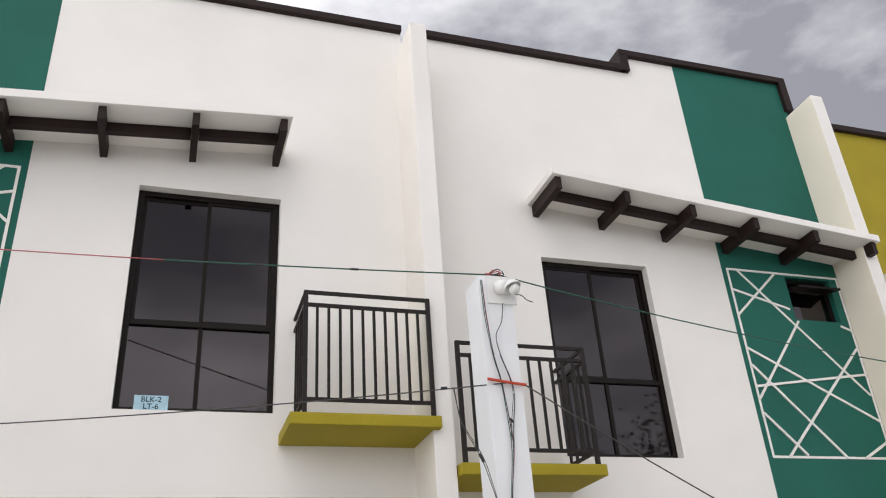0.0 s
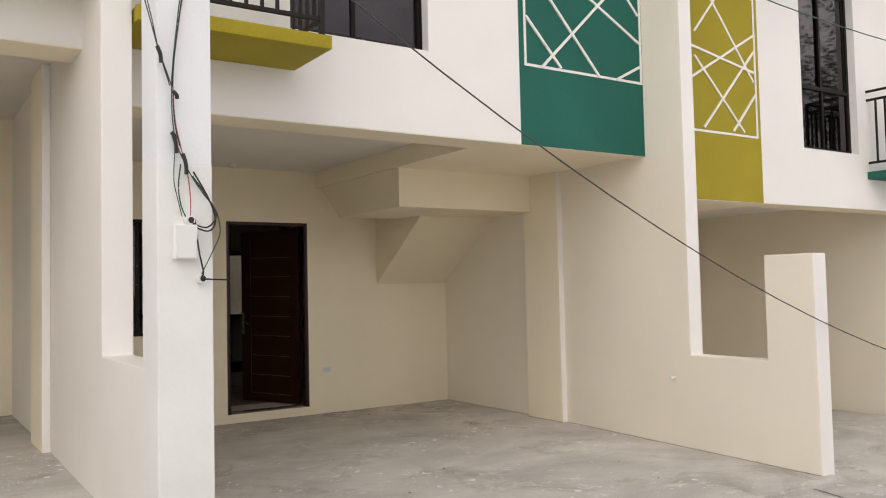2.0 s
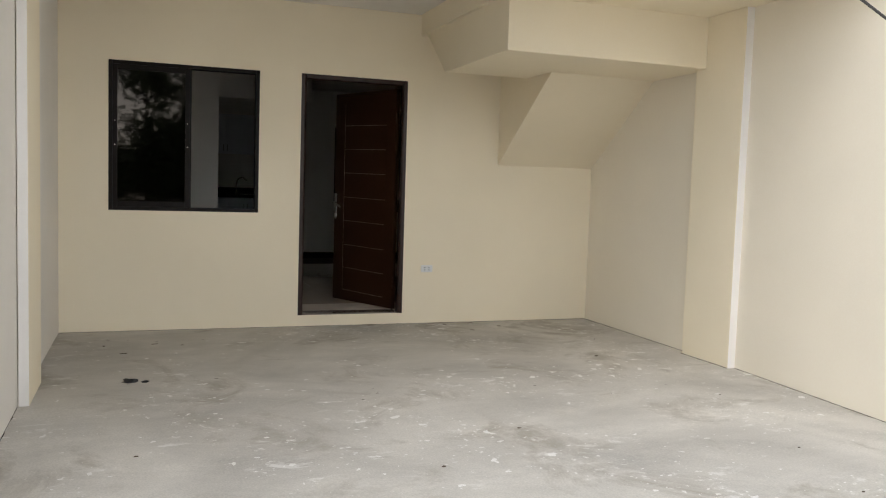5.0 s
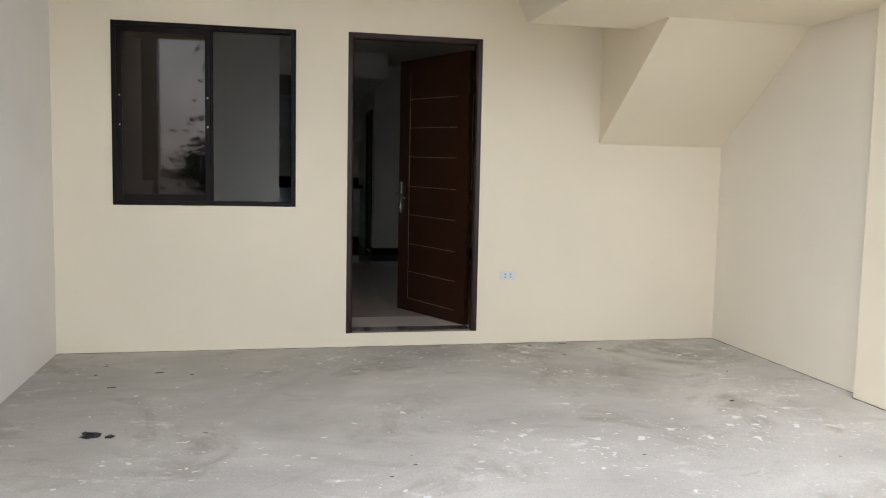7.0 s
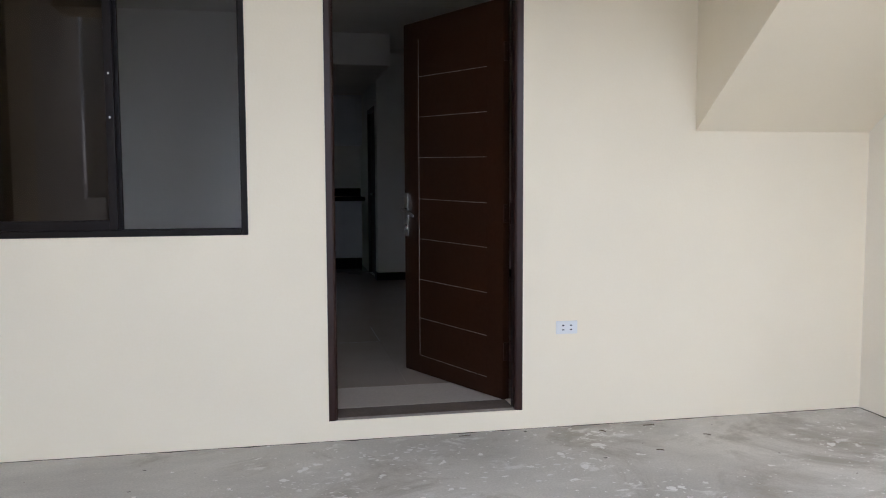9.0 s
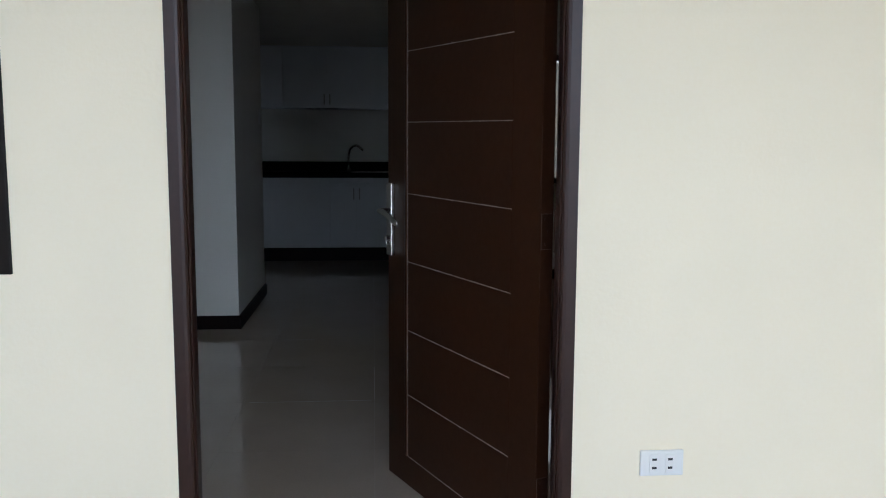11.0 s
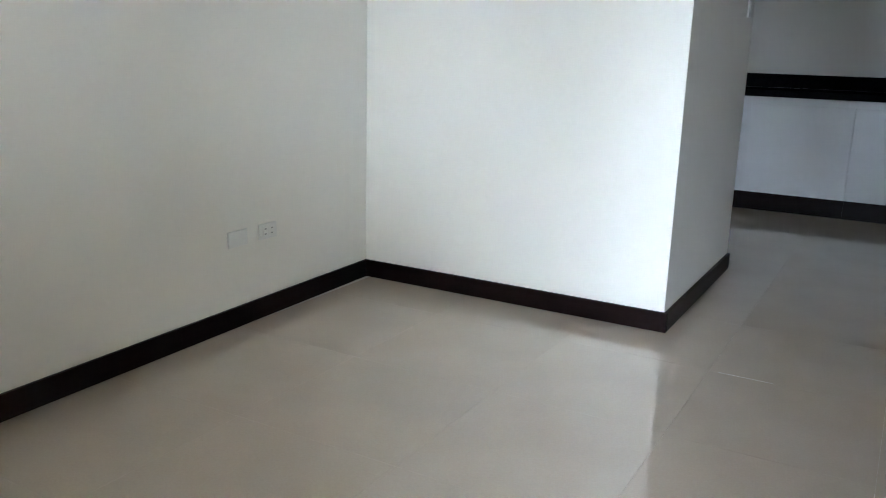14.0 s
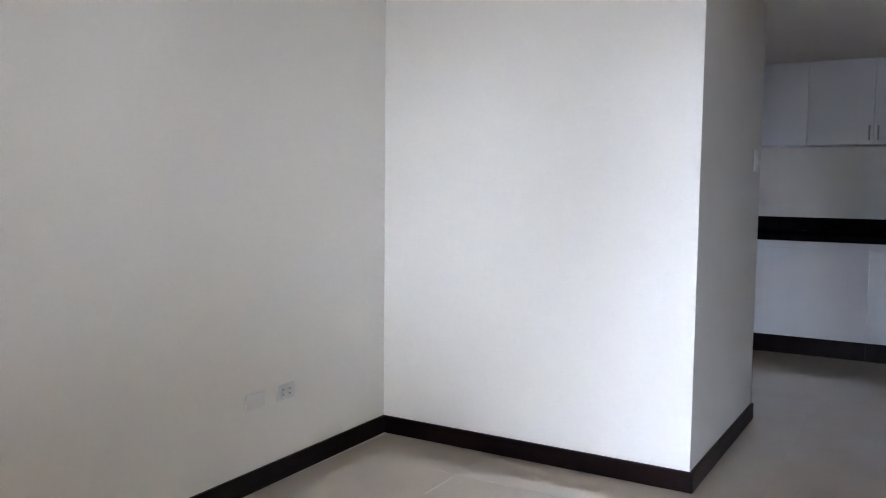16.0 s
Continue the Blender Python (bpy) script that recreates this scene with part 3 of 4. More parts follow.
divider("wall_party_left", -2.10, -1.93, -0.6, 1.10, 1.10, 7.47, "cream party wall with fin and low end wall", -4.99, paint=PARTY)
party_right = divider("wall_party_right", 2.897, 3.062, -1.0, 0.79, 1.64, 7.5, "cream party wall with fin and low end pier", -5.19, -3.97)
for v in party_right.data.vertices:
    v.co.x += right_face(v.co.y) - 2.897
divider("wall_party_far", 2 * 2.99 - LEFT, 2 * 2.99 - LEFT + 0.17, -1.4, 0.42, 1.27, 7.1, "cream party wall of the far house", -5.19)
divider("wall_party_near", 2 * -2.0 - RIGHT - 0.17, 2 * -2.0 - RIGHT, -0.3, 1.42, 2.27, 7.6, "cream party wall of the near house", -5.19)

# corner pilasters in the carport
for x0, x1, z0, z1, house in ((2.797, 2.885, -0.1, 2.639, None), (-1.9255, -1.87, -0.1, 2.82, None), (-2.16, -2.101, 0.2, 3.14, house_a), (3.021, 3.08, -0.5, 2.27, house_b)):
    bm = box(x0, x1, -2.30, -1.74, z0, z1, 0.006)
    if house is None:
        lighten_street_faces(structure("pilaster", bm, CREAM, "slim cream pilaster on the carport wall", "pilaster"))
    else:
        lighten_street_faces(part("pilaster", bm, CREAM, house))

# stair underside that hangs into the carport
bm = box(1.12, 2.893, -1.86, -1.041, 2.25, 2.8, 0.006)
stair = structure("stair_soffit", bm, CREAM, "cream boxed underside of the stair landing", "stair soffit")
part("lower_flight_soffit", prism([(-1.04, 2.25), (-0.001, 1.50), (-0.001, 2.8), (-1.04, 2.8)], 1.885, 2.892, "x"), CREAM, stair)
part("upper_flight_soffit", prism([(-1.04, 2.252), (-0.56, 2.252), (-0.001, 2.7), (-0.001, 2.82), (-1.04, 2.82)], 1.122, 1.884, "x"), CREAM, stair)

# ground floor back wall of the carport
DOOR = (0.002, 0.968, 0.1, 2.224)
GWIN = (-1.557, -0.356, 1.005, 2.218)
structure("wall_carport_back", holed(LEFT + 0.0005, 2.9, -0.1, 2.99, [DOOR, GWIN], 0.0, 0.15), CREAM, "cream carport back wall with door and window openings")
structure("wall_inner_face", holed(-2.0, 2.9, 0.0, 2.75, [(0.0025, 0.982, 0.1, 2.218), GWIN], 0.151, 0.178), INNER, "pale grey inner face of the front wall")
a_win = (-3.72, -2.53, 1.325, 2.54)
part("wall", holed(*left_unit.span(LEFT, RIGHT), 0.2, 3.3, [a_win], 0.0, 0.15), CREAM, house_a)
part("wall", holed(*left_unit.span(LEFT, RIGHT), 0.2, 3.3, [], 0.6, 0.7), INNER, house_a)
part("wall", box(*right_unit.span(LEFT, RIGHT), 0.0, 0.15, -0.5, 2.62), CREAM, house_b)


def sliding_window(x0, x1, z0, z1, parent, open_half):
    if parent is None:
        w = thing("window_1", ((x0 + x1) / 2, 0.02, z0), "dark bronze sliding window, one half slid open", "window", kind="structure")
    else:
        w = thing("window", ((x0 + x1) / 2, 0.02, z0), "", "", parent=parent)
    f, ya, yb = 0.03, -0.008, 0.09
    fr = box(x0, x0 + f, ya, yb, z0, z1, 0.004)
    box(x1 - f, x1, ya, yb, z0, z1, 0.004, fr)
    box(x0 + f, x1 - f, ya, yb, z0, z0 + f, 0.004, fr)
    box(x0 + f, x1 - f, ya, yb, z1 - f, z1, 0.004, fr)
    part("window_frame", fr, BRONZE, w)
    xm = (x0 + x1) / 2
    halves = ((x0 + f, xm + 0.03, 0.005), (x0 + f + 0.03, xm + 0.045, 0.045)) if open_half else ((x0 + f, xm + 0.03, 0.005), (xm - 0.03, x1 - f, 0.045))
    for a, b, y in halves:
        s = 0.036
        sash = box(a, a + s, y, y + 0.03, z0 + f, z1 - f, 0.003)
        box(b - s, b, y, y + 0.03, z0 + f, z1 - f, 0.003, sash)
        box(a + s, b - s, y, y + 0.03, z0 + f, z0 + f + 0.045, 0.003, sash)
        box(a + s, b - s, y, y + 0.03, z1 - f - 0.04, z1 - f, 0.003, sash)
        part("sash", sash, BRONZE, w)
        part("pane", box(a + s - 0.01, b - s + 0.01, y + 0.012, y + 0.017, z0 + f + 0.035, z1 - f - 0.03), GLASS_LOW, w)
    for x in (x0 + f + 0.018, xm + 0.012):
        for z in (0.44, 0.6):
            bm = bmesh.new()
            bmesh.ops.create_uvsphere(bm, u_segments=8, v_segments=5, radius=0.007)
            bmesh.ops.translate(bm, verts=bm.verts, vec=(x, 0.004, z0 + (z1 - z0) * z))
            part("screw", bm, STEEL, w)
    return w


sliding_window(*GWIN, None, True)
sliding_window(*a_win, house_a, False)

# ---- front door ----
door = thing("door_1", (0.485, 0.0, 0.1), "dark brown panelled front door standing open inward", "door", kind="structure")
prof_l = [(0.0025, -0.003), (0.027, -0.003), (0.034, -0.001), (0.039, 0.003), (0.04, 0.007), (0.042, 0.005), (0.045, 0.008), (0.046, 0.012), (0.046, 0.024), (0.036, 0.03), (0.036, 0.10), (0.008, 0.10), (0.008, 0.15), (0.0025, 0.15)]
prof_r = [(x, y if y < 0.09 else y - 0.008) for x, y in prof_l[:-3]] + [(0.011, 0.092), (0.011, 0.15), (0.0025, 0.15)]
part("frame_jamb", prism(prof_l, 0.1, 2.223, "z"), FRAMEWOOD, door)
part("frame_jamb", prism([(0.97 - x, y) for x, y in prof_r], 0.1, 2.223, "z"), FRAMEWOOD, door)
head = [(y, 2.2255 - x) for x, y in prof_l]
part("frame_head", prism(head, 0.0465, 0.9235, "x"), FRAMEWOOD, door)
part("threshold", box(0.0465, 0.9235, 0.003, 0.1655, 0.1005, 0.113), SILL, door, "tile threshold darkened like the dim reflection in the floor")
strike = part("strike_plate", box(0.0085, 0.0105, 0.115, 0.149, 1.045, 1.17), STEEL, door, "steel strike plate")
part("strike_hole", box(0.0106, 0.0112, 0.124, 0.14, 1.085, 1.135), BLACK, door)
part("chipped_paint", prism([(0.116, 0.92), (0.13, 0.90), (0.138, 0.93), (0.134, 0.97), (0.14, 1.0), (0.126, 1.035), (0.114, 1.03), (0.112, 0.97)], 0.0085, 0.0098, "x"), WHITE, door, "bare white patch where paint has chipped")

HINGE = Vector((0.921, 0.105, 0.0))
ALONG = Vector((-0.411, 0.911, 0.0)).normalized()
OUTER = Vector((-ALONG.y, ALONG.x, 0.0))
TURN = Matrix(((ALONG.x, OUTER.x, 0, HINGE.x), (ALONG.y, OUTER.y, 0, HINGE.y), (0, 0, 1, 0), (0, 0, 0, 1)))


def leaf_part(name, bm, mat, label="", parent=None, smooth=False):
    bmesh.ops.transform(bm, matrix=TURN, verts=bm.verts)
    return part(name, bm, mat, parent or door, label, smooth)


def scored(bm):
    """The grooves run slightly down towards the hinges."""
    for v in bm.verts:
        v.co.z -= 0.019 * (0.80 - v.co.x)
    return bm


W, T, HEEL = 0.958, 0.042, 0.038
leaf = leaf_part("door_leaf", box(HEEL, W, -T, 0.0, 0.118, 2.165, 0.003), DOORWOOD, "brown painted door leaf with grooves")
LINES = [0.225, 0.447, 0.676, 0.915, 1.148, 1.387, 1.62, 1.85]
for lo_z, hi_z in zip(LINES, LINES[1:] + [2.06]):
    leaf_part("panel", scored(box(0.172, 0.80, 0.0, 0.0009, lo_z + 0.0026, hi_z - 0.0026, 0.0003)), DOORWOOD, parent=leaf)
leaf_part("bead", box(0.803, 0.816, 0.0, 0.007, 0.225, 2.06, 0.002), DOORWOOD, parent=leaf)
leaf_part("bead_scrape", box(0.8012, 0.8026, 0.0, 0.0012, 0.225, 2.06), SCRATCH, "pale scraped edge beside the bead", parent=leaf)
chips = random.Random(8)
for z in LINES:
    leaf_part("groove_line", scored(box(0.172, 0.80, 0.0, 0.0006, z - 0.0012, z + 0.0012)), SCRATCH, "pale scraped groove", parent=leaf)
    for k in range(5):
        x, w = chips.uniform(0.2, 0.78), chips.uniform(0.006, 0.02)
        up = chips.uniform(-0.0012, 0.0016)
        prof = [(x, z + up - 0.0016), (x + w * 0.6, z + up - 0.0022), (x + w, z + up), (x + w * 0.5, z + up + 0.0018)]
        leaf_part("paint_chip", scored(prism(prof, 0.0004, 0.0012, "y")), SCRATCH, parent=leaf)
for z in (0.37, 1.085, 1.9):
    leaf_part("hinge", box(HEEL - 0.0022, HEEL + 0.001, -0.0395, -0.004, z - 0.046, z + 0.046, 0.0008), HINGEP, parent=leaf)
    for dz in (-0.0466, 0.0466):
        leaf_part("hinge_edge", box(HEEL - 0.0016, HEEL - 0.0001, -0.0395, -0.003, z + dz - 0.0006, z + dz + 0.0006), WORN, "worn pale hinge edge", parent=leaf)
    leaf_part("hinge_edge", box(HEEL - 0.0016, HEEL - 0.0001, -0.0036, -0.0026, z - 0.046, z + 0.046), WORN, "worn pale hinge edge", parent=leaf)
    for dy, dz in ((-0.014, 0.033), (-0.024, 0.0), (-0.014, -0.033)):
        leaf_part("screw", tube([(HEEL - 0.0022, dy, z + dz), (HEEL - 0.0038, dy, z + dz)], 0.0038, 8), FRAMEWOOD, parent=leaf)
    leaf_part("hinge_pin", tube([(HEEL - 0.005, -0.047, z - 0.055), (HEEL - 0.005, -0.047, z + 0.055)], 0.0065, 10), WORN, parent=leaf, smooth=True)
plate = leaf_part("lock_plate", box(0.902, 0.941, 0.0, 0.016, 0.925, 1.18, 0.003), STEEL, "brushed steel lock plate", parent=leaf)
lever = tube(curve_points([(0.912, 0.01, 1.085), (0.912, 0.035, 1.085), (0.912, 0.054, 1.085)], 5), 0.0085, 12)
leaf_part("handle_neck", lever, STEEL, "round steel handle neck", parent=leaf, smooth=True)
blade = prism([(0.921, 0.0), (0.905, 0.004), (0.868, 0.002), (0.812, -0.022), (0.79, -0.034), (0.79, -0.046), (0.802, -0.05), (0.86, -0.022), (0.905, -0.013), (0.921, -0.011)], 0.054, 0.062, "y", 0.002)
for v in blade.verts:
    v.co.z += 1.089
    v.co.y -= 0.16 * max(0.0, 0.87 - v.co.x)
leaf_part("lever_handle", blade, STEEL, "curved steel lever handle", parent=leaf)
leaf_part("key_cylinder", tube([(0.915, 0.012, 0.987), (0.915, 0.032, 0.987)], 0.0095, 12), STEEL, parent=leaf)
leaf_part("key_cylinder_foot", box(0.911, 0.919, 0.0165, 0.03, 0.964, 0.979, 0.002), STEEL, parent=leaf)
leaf_part("latch_bolt", box(W + 0.0002, W + 0.013, -0.028, -0.012, 1.04, 1.072, 0.002), STEEL, "steel latch bolt on the door edge", parent=leaf)
leaf_part("dead_bolt", box(W + 0.0002, W + 0.010, -0.028, -0.012, 0.962, 1.0, 0.002), STEEL, "steel dead bolt on the door edge", parent=leaf)

# ---- ground ----
def floor_z(y):
    """The carport floor falls slightly towards the street."""
    return min(0.0, 0.019 * (y + 2.2))


def ground_z(x, y):
    base = 0.32 if x < -2.0 else (-0.37 if x > 2.95 else 0.0)
    base = base if x > -7.0 else 0.64
    base = base if x < 7.9 else -0.74
    far = -0.068 * (x - 0.47)
    k = min(1.0, max(0.0, (-y - 5.25) / 2.6))
    k = k * k * (3 - 2 * k)
    return (base * (1 - k) + far * k) - 0.075


xs = sorted({-7.01, -6.99, -2.02, -1.98, 2.93, 2.97, 7.88, 7.92, *[-16 + 0.8 * k for k in range(41)]})
ys = [-60, -30, -18, -12, -10, -9, -8.2, -7.6, -7.0, -6.5, -6.0, -5.6, -5.25]
bm = bmesh.new()
grid = [[bm.verts.new((x, y, ground_z(x, y))) for x in xs] for y in ys]
for r, s in zip(grid, grid[1:]):
    for i in range(len(xs) - 1):
        bm.faces.new((r[i], r[i + 1], s[i + 1], s[i]))
structure("road", bm, STREET, "grey cement street before the houses", "road")
for name, x0, x1, z in (("floor_carport", LEFT, 2.93, 0.0), ("floor_carport_upper", -6.85, -2.1, 0.32), ("floor_carport_lower", 2.98, 7.84, -0.37)):
    structure(name, prism([(0.0, z - 0.6), (0.0, z), (-2.2, z), (-5.27, z + floor_z(-5.27)), (-5.27, z - 0.6)], x0, x1, "x"), CONCRETE, "stained grey cement carport floor with paint specks", "floor")
structure("ground", box(-900, 900, -900, -60, -1.6, -0.6), LAND, "open dry land beyond the street", "ground")
structure("ground_behind", box(-60, 60, 7.6, 120, -1.0, -0.2), LAND, "ground behind the houses", "ground")

# ---- rooms behind the door ----
FL = 0.115
floor = structure("floor_inside", box(-2.0, 2.9, 0.166, 7.5, -0.1, FL - 0.0012), GROUT, "polished beige tile floor with pale joints", "floor")
structure("ceiling_inside", box(-2.1, 2.95, 0.166, 7.6, 2.7, 2.8), CEILING, "plain white room ceiling", "ceiling")
structure("ceiling_kitchen", box(-2.05, 0.899, 4.806, 7.399, 2.392, 2.699, 0.0, box(-0.412, 0.899, 4.3, 4.806, 2.392, 2.699)), CEILING, "lower plain ceiling over the kitchen", "ceiling")
structure("wall_left", prism([(-2.1, 0.166), (-1.93, 0.166), (-2.0, 3.49), (-2.08, 7.5), (-2.1, 7.5)], 0.0, 2.7, "z"), INNER, "pale grey living room side wall")
structure("wall_right", box(2.9, 3.0, 0.166, 5.7, 0.0, 2.7), INNER, "pale grey side wall")
structure("wall_partition", box(-2.0, -0.413, 3.49, 4.805, 0.0, 2.7, 0.004), INNER, "pale grey boxed-out partition corner")
RW = (1.5, 2.25, 1.0, 2.15)
structure("wall_rear", holed(0.9, 2.9, 0.0, 2.7, [RW], 5.5, 5.65), INNER, "pale grey rear wall with a small window")
BD = (5.72, 6.45, FL, 2.13)
structure("wall_kitchen_side", holed(5.65, 7.5, 0.0, 2.7, [BD], 0.9, 1.05, "x"), INNER, "pale kitchen side wall with back door")
structure("wall_kitchen_back", box(-2.1, 1.05, 7.4, 7.55, 0.0, 2.7), INNER, "pale kitchen back wall")
structure("wall_yard", box(-4, 6, 8.6, 8.75, -0.3, 2.4), CONCRETE, "bare cement yard wall behind the house")

bw = thing("window_3", (1.87, 5.5, 1.0), "dark framed rear window", "window", kind="structure")
fr = box(RW[0], RW[0] + 0.05, 5.49, 5.56, RW[2], RW[3], 0.004)
box(RW[1] - 0.05, RW[1], 5.49, 5.56, RW[2], RW[3], 0.004, fr)
box(RW[0] + 0.05, RW[1] - 0.05, 5.49, 5.56, RW[2], RW[2] + 0.05, 0.004, fr)
box(RW[0] + 0.05, RW[1] - 0.05, 5.49, 5.56, RW[3] - 0.05, RW[3], 0.004, fr)
part("window_frame", fr, BRONZE, bw)
part("pane", box(RW[0] + 0.045, RW[1] - 0.045, 5.52, 5.525, RW[2] + 0.045, RW[3] - 0.045), GLASS_REAR, bw)

bd = thing("door_2", (0.92, 6.08, FL), "dark brown closed back door with steel handle", "door", kind="structure")
part("door_leaf", box(0.93, 0.97, 5.77, 6.4, FL + 0.005, 2.08, 0.003), DOORWOOD, bd)
jb = box(0.895, 0.99, 5.721, 5.769, FL, 2.13, 0.004)
box(0.895, 0.99, 6.401, 6.449, FL, 2.13, 0.004, jb)
box(0.895, 0.99, 5.7695, 6.4005, 2.082, 2.13, 0.004, jb)
part("door_frame", jb, FRAMEWOOD, bd)
part("door_handle", tube(curve_points([(0.929, 5.83, 1.1), (0.88, 5.83, 1.1), (0.875, 5.9, 1.1), (0.877, 5.95, 1.098)], 4), 0.009), STEEL, bd)


def baseboard(points, z1=0.205, depth=0.016):
    for (xa, ya), (xb, yb), (nx, ny) in points:
        x0, x1 = sorted((xa, xb))
        y0, y1 = sorted((ya, yb))
        if nx:
            bm = box(min(xa, xa + nx * depth), max(xa, xa + nx * depth), y0, y1, FL, z1, 0.003)
        else:
            bm = box(x0, x1, min(ya, ya + ny * depth), max(ya, ya + ny * depth), FL, z1, 0.003)
        structure("baseboard", bm, BASEWOOD, "dark brown-black baseboard along the wall", "baseboard")


structure("baseboard", prism([(-1.93, 0.17), (-1.914, 0.17), (-1.984, 3.473), (-2.0, 3.473)], FL, 0.205, "z", 0.003), BASEWOOD, "dark brown-black baseboard along the wall", "baseboard")
baseboard([((-2.0, 3.49), (-0.397, 3.49), (0, -1)), ((-0.413, 3.491), (-0.413, 4.805), (1, 0)),
           ((0.884, 5.5), (2.9, 5.5), (0, -1)), ((0.9, 5.501), (0.9, 5.7), (-1, 0))])

# ---- kitchen ----
CF, CB, KX0, KX1 = 6.8, 7.4, -1.95, 0.895
kitchen = "kitchen units"
z0, z1, uf = 1.735, 2.385, 7.07
for x0, x1, grips in ((-1.95, 0.0195, False), (0.02, 0.575, True), (0.5755, 0.85, False)):
    word = "white laminate sink cabinet with two flat doors" if grips else "plain white panelled kitchen base with dark kick"
    c = thing("base_cabinet", ((x0 + x1) / 2, CB, FL), word, "cabinet", kitchen)
    part("body", box(x0, x1, CF + 0.02, CB - 0.001, 0.26, 0.998), CABINET, c)
    part("kick_board", box(x0, x1, CF + 0.05, CB - 0.01, FL, 0.259), BASEWOOD, c)
    xm = (x0 + x1) / 2
    if grips:
        for a, b, h in ((x0 + 0.002, xm - 0.0015, xm - 0.03), (xm + 0.0015, x1 - 0.002, xm + 0.03)):
            d = part("cabinet_door", box(a, b, CF, CF + 0.019, 0.262, 0.94, 0.002), CABINET, c)
            part("handle", box(h - 0.006, h + 0.006, CF - 0.025, CF - 0.0005, 0.77, 0.89, 0.003), HANDLE, d)
    else:
        part("front_panel", box(x0, x1, CF, CF + 0.019, 0.262, 0.943), CABINET, c)
    part("apron", box(x0, x1, CF + 0.002, CF + 0.019, 0.944, 0.997), CABINET, c)
for x0, x1 in ((-1.41, -0.482), (-0.48, 0.45)):
    c = thing("wall_cabinet", ((x0 + x1) / 2, CB, z0), "white laminate wall cabinet with two doors", "cabinet", kitchen)
    part("body", box(x0, x1, uf + 0.02, CB - 0.001, z0, z1), CABINET, c)
    xm = (x0 + x1) / 2
    for a, b, h in ((x0 + 0.002, xm - 0.0015, xm - 0.03), (xm + 0.0015, x1 - 0.002, xm + 0.03)):
        d = part("cabinet_door", box(a, b, uf, uf + 0.019, z0 + 0.002, z1 - 0.002, 0.002), CABINET, c)
        part("handle", box(h - 0.006, h + 0.006, uf - 0.025, uf - 0.0005, z0 + 0.035, z0 + 0.145, 0.003), HANDLE, d)
c = thing("wall_cabinet", (0.67, CB, z0), "narrow white laminate wall cabinet with one door", "cabinet", kitchen)
part("body", box(0.453, 0.893, uf + 0.02, CB - 0.001, z0, z1), CABINET, c)
part("cabinet_door", box(0.455, 0.891, uf, uf + 0.019, z0 + 0.002, z1 - 0.002, 0.002), CABINET, c)
top = thing("worktop", (-0.5, CF, 1.0), "black granite worktop with upstand", "worktop")
counter = box(KX0, KX1 - 0.001, CF - 0.03, 6.90, 1.0, 1.05, 0.003)
box(KX0, KX1 - 0.001, 7.28, CB - 0.001, 1.0, 1.05, 0, counter)
box(KX0, 0.25, 6.90, 7.28, 1.0, 1.05, 0, counter)
box(0.73, KX1 - 0.001, 6.90, 7.28, 1.0, 1.05, 0, counter)
part("slab", counter, GRANITE, top)
part("upstand", box(KX0, KX1 - 0.001, CB - 0.022, CB - 0.002, 1.051, 1.16, 0.003), GRANITE, top)
sink = thing("kitchen_sink", (0.45, 7.1, 1.05), "stainless steel sink set in black worktop", "sink")
rim = box(0.235, 0.745, 6.885, 6.9, 1.0505, 1.056, 0.002)
box(0.235, 0.745, 7.28, 7.295, 1.0505, 1.056, 0.002, rim)
box(0.235, 0.25, 6.9, 7.28, 1.0505, 1.056, 0.002, rim)
box(0.73, 0.745, 6.9, 7.28, 1.0505, 1.056, 0.002, rim)
part("rim", rim, STEEL, sink)
part("bowl", box(0.251, 0.729, 6.901, 7.279, 0.9985, 1.004), STEEL, sink)
tap = thing("faucet", (0.2, 7.35, 1.05), "chrome gooseneck kitchen faucet", "faucet")
part("spout", tube(curve_points([(0.2, 7.35, 1.05), (0.2, 7.35, 1.2), (0.22, 7.33, 1.3), (0.29, 7.27, 1.34), (0.36, 7.22, 1.29)], 6), 0.013), STEEL, tap, smooth=True)
part("base", tube([(0.2, 7.35, 1.05), (0.2, 7.35, 1.09)], 0.024, 12), STEEL, tap)


# ---- sockets and switches ----
def socket_plate(name, at, normal, w, h, holes, label, category):
    """A white wall plate with slotted sockets or rockers. normal: the way it faces."""
    n = Vector(normal)
    side = Vector((0, 0, 1)).cross(n)
    m = Matrix(((side.x, n.x, 0, at[0]), (side.y, n.y, 0, at[1]), (0, 0, 1, at[2]), (0, 0, 0, 1)))
    s = thing(name, at, label, category)

    def put(nm, bm, mat, parent):
        bmesh.ops.transform(bm, matrix=m, verts=bm.verts)
        return part(nm, bm, mat, parent)

    paint = PLATE if at[0] < -1.0 else PLASTIC
    plate_ = put("plate", box(-w / 2, w / 2, 0.0005, 0.009, -h / 2, h / 2, 0.003), paint, s)
    for k in range(holes):
        u = (k - (holes - 1) / 2) * 0.041
        insert = put("socket", box(u - 0.012, u + 0.012, 0.009, 0.012, -0.024, 0.024, 0.001), paint, plate_)
        if category == "socket":
            for z in (-0.011, 0.011):
                put("slot", box(u - 0.006, u + 0.006, 0.012, 0.0124, z - 0.003, z + 0.003), BLACK if paint == PLASTIC else HANDLE, plate_)
    return s


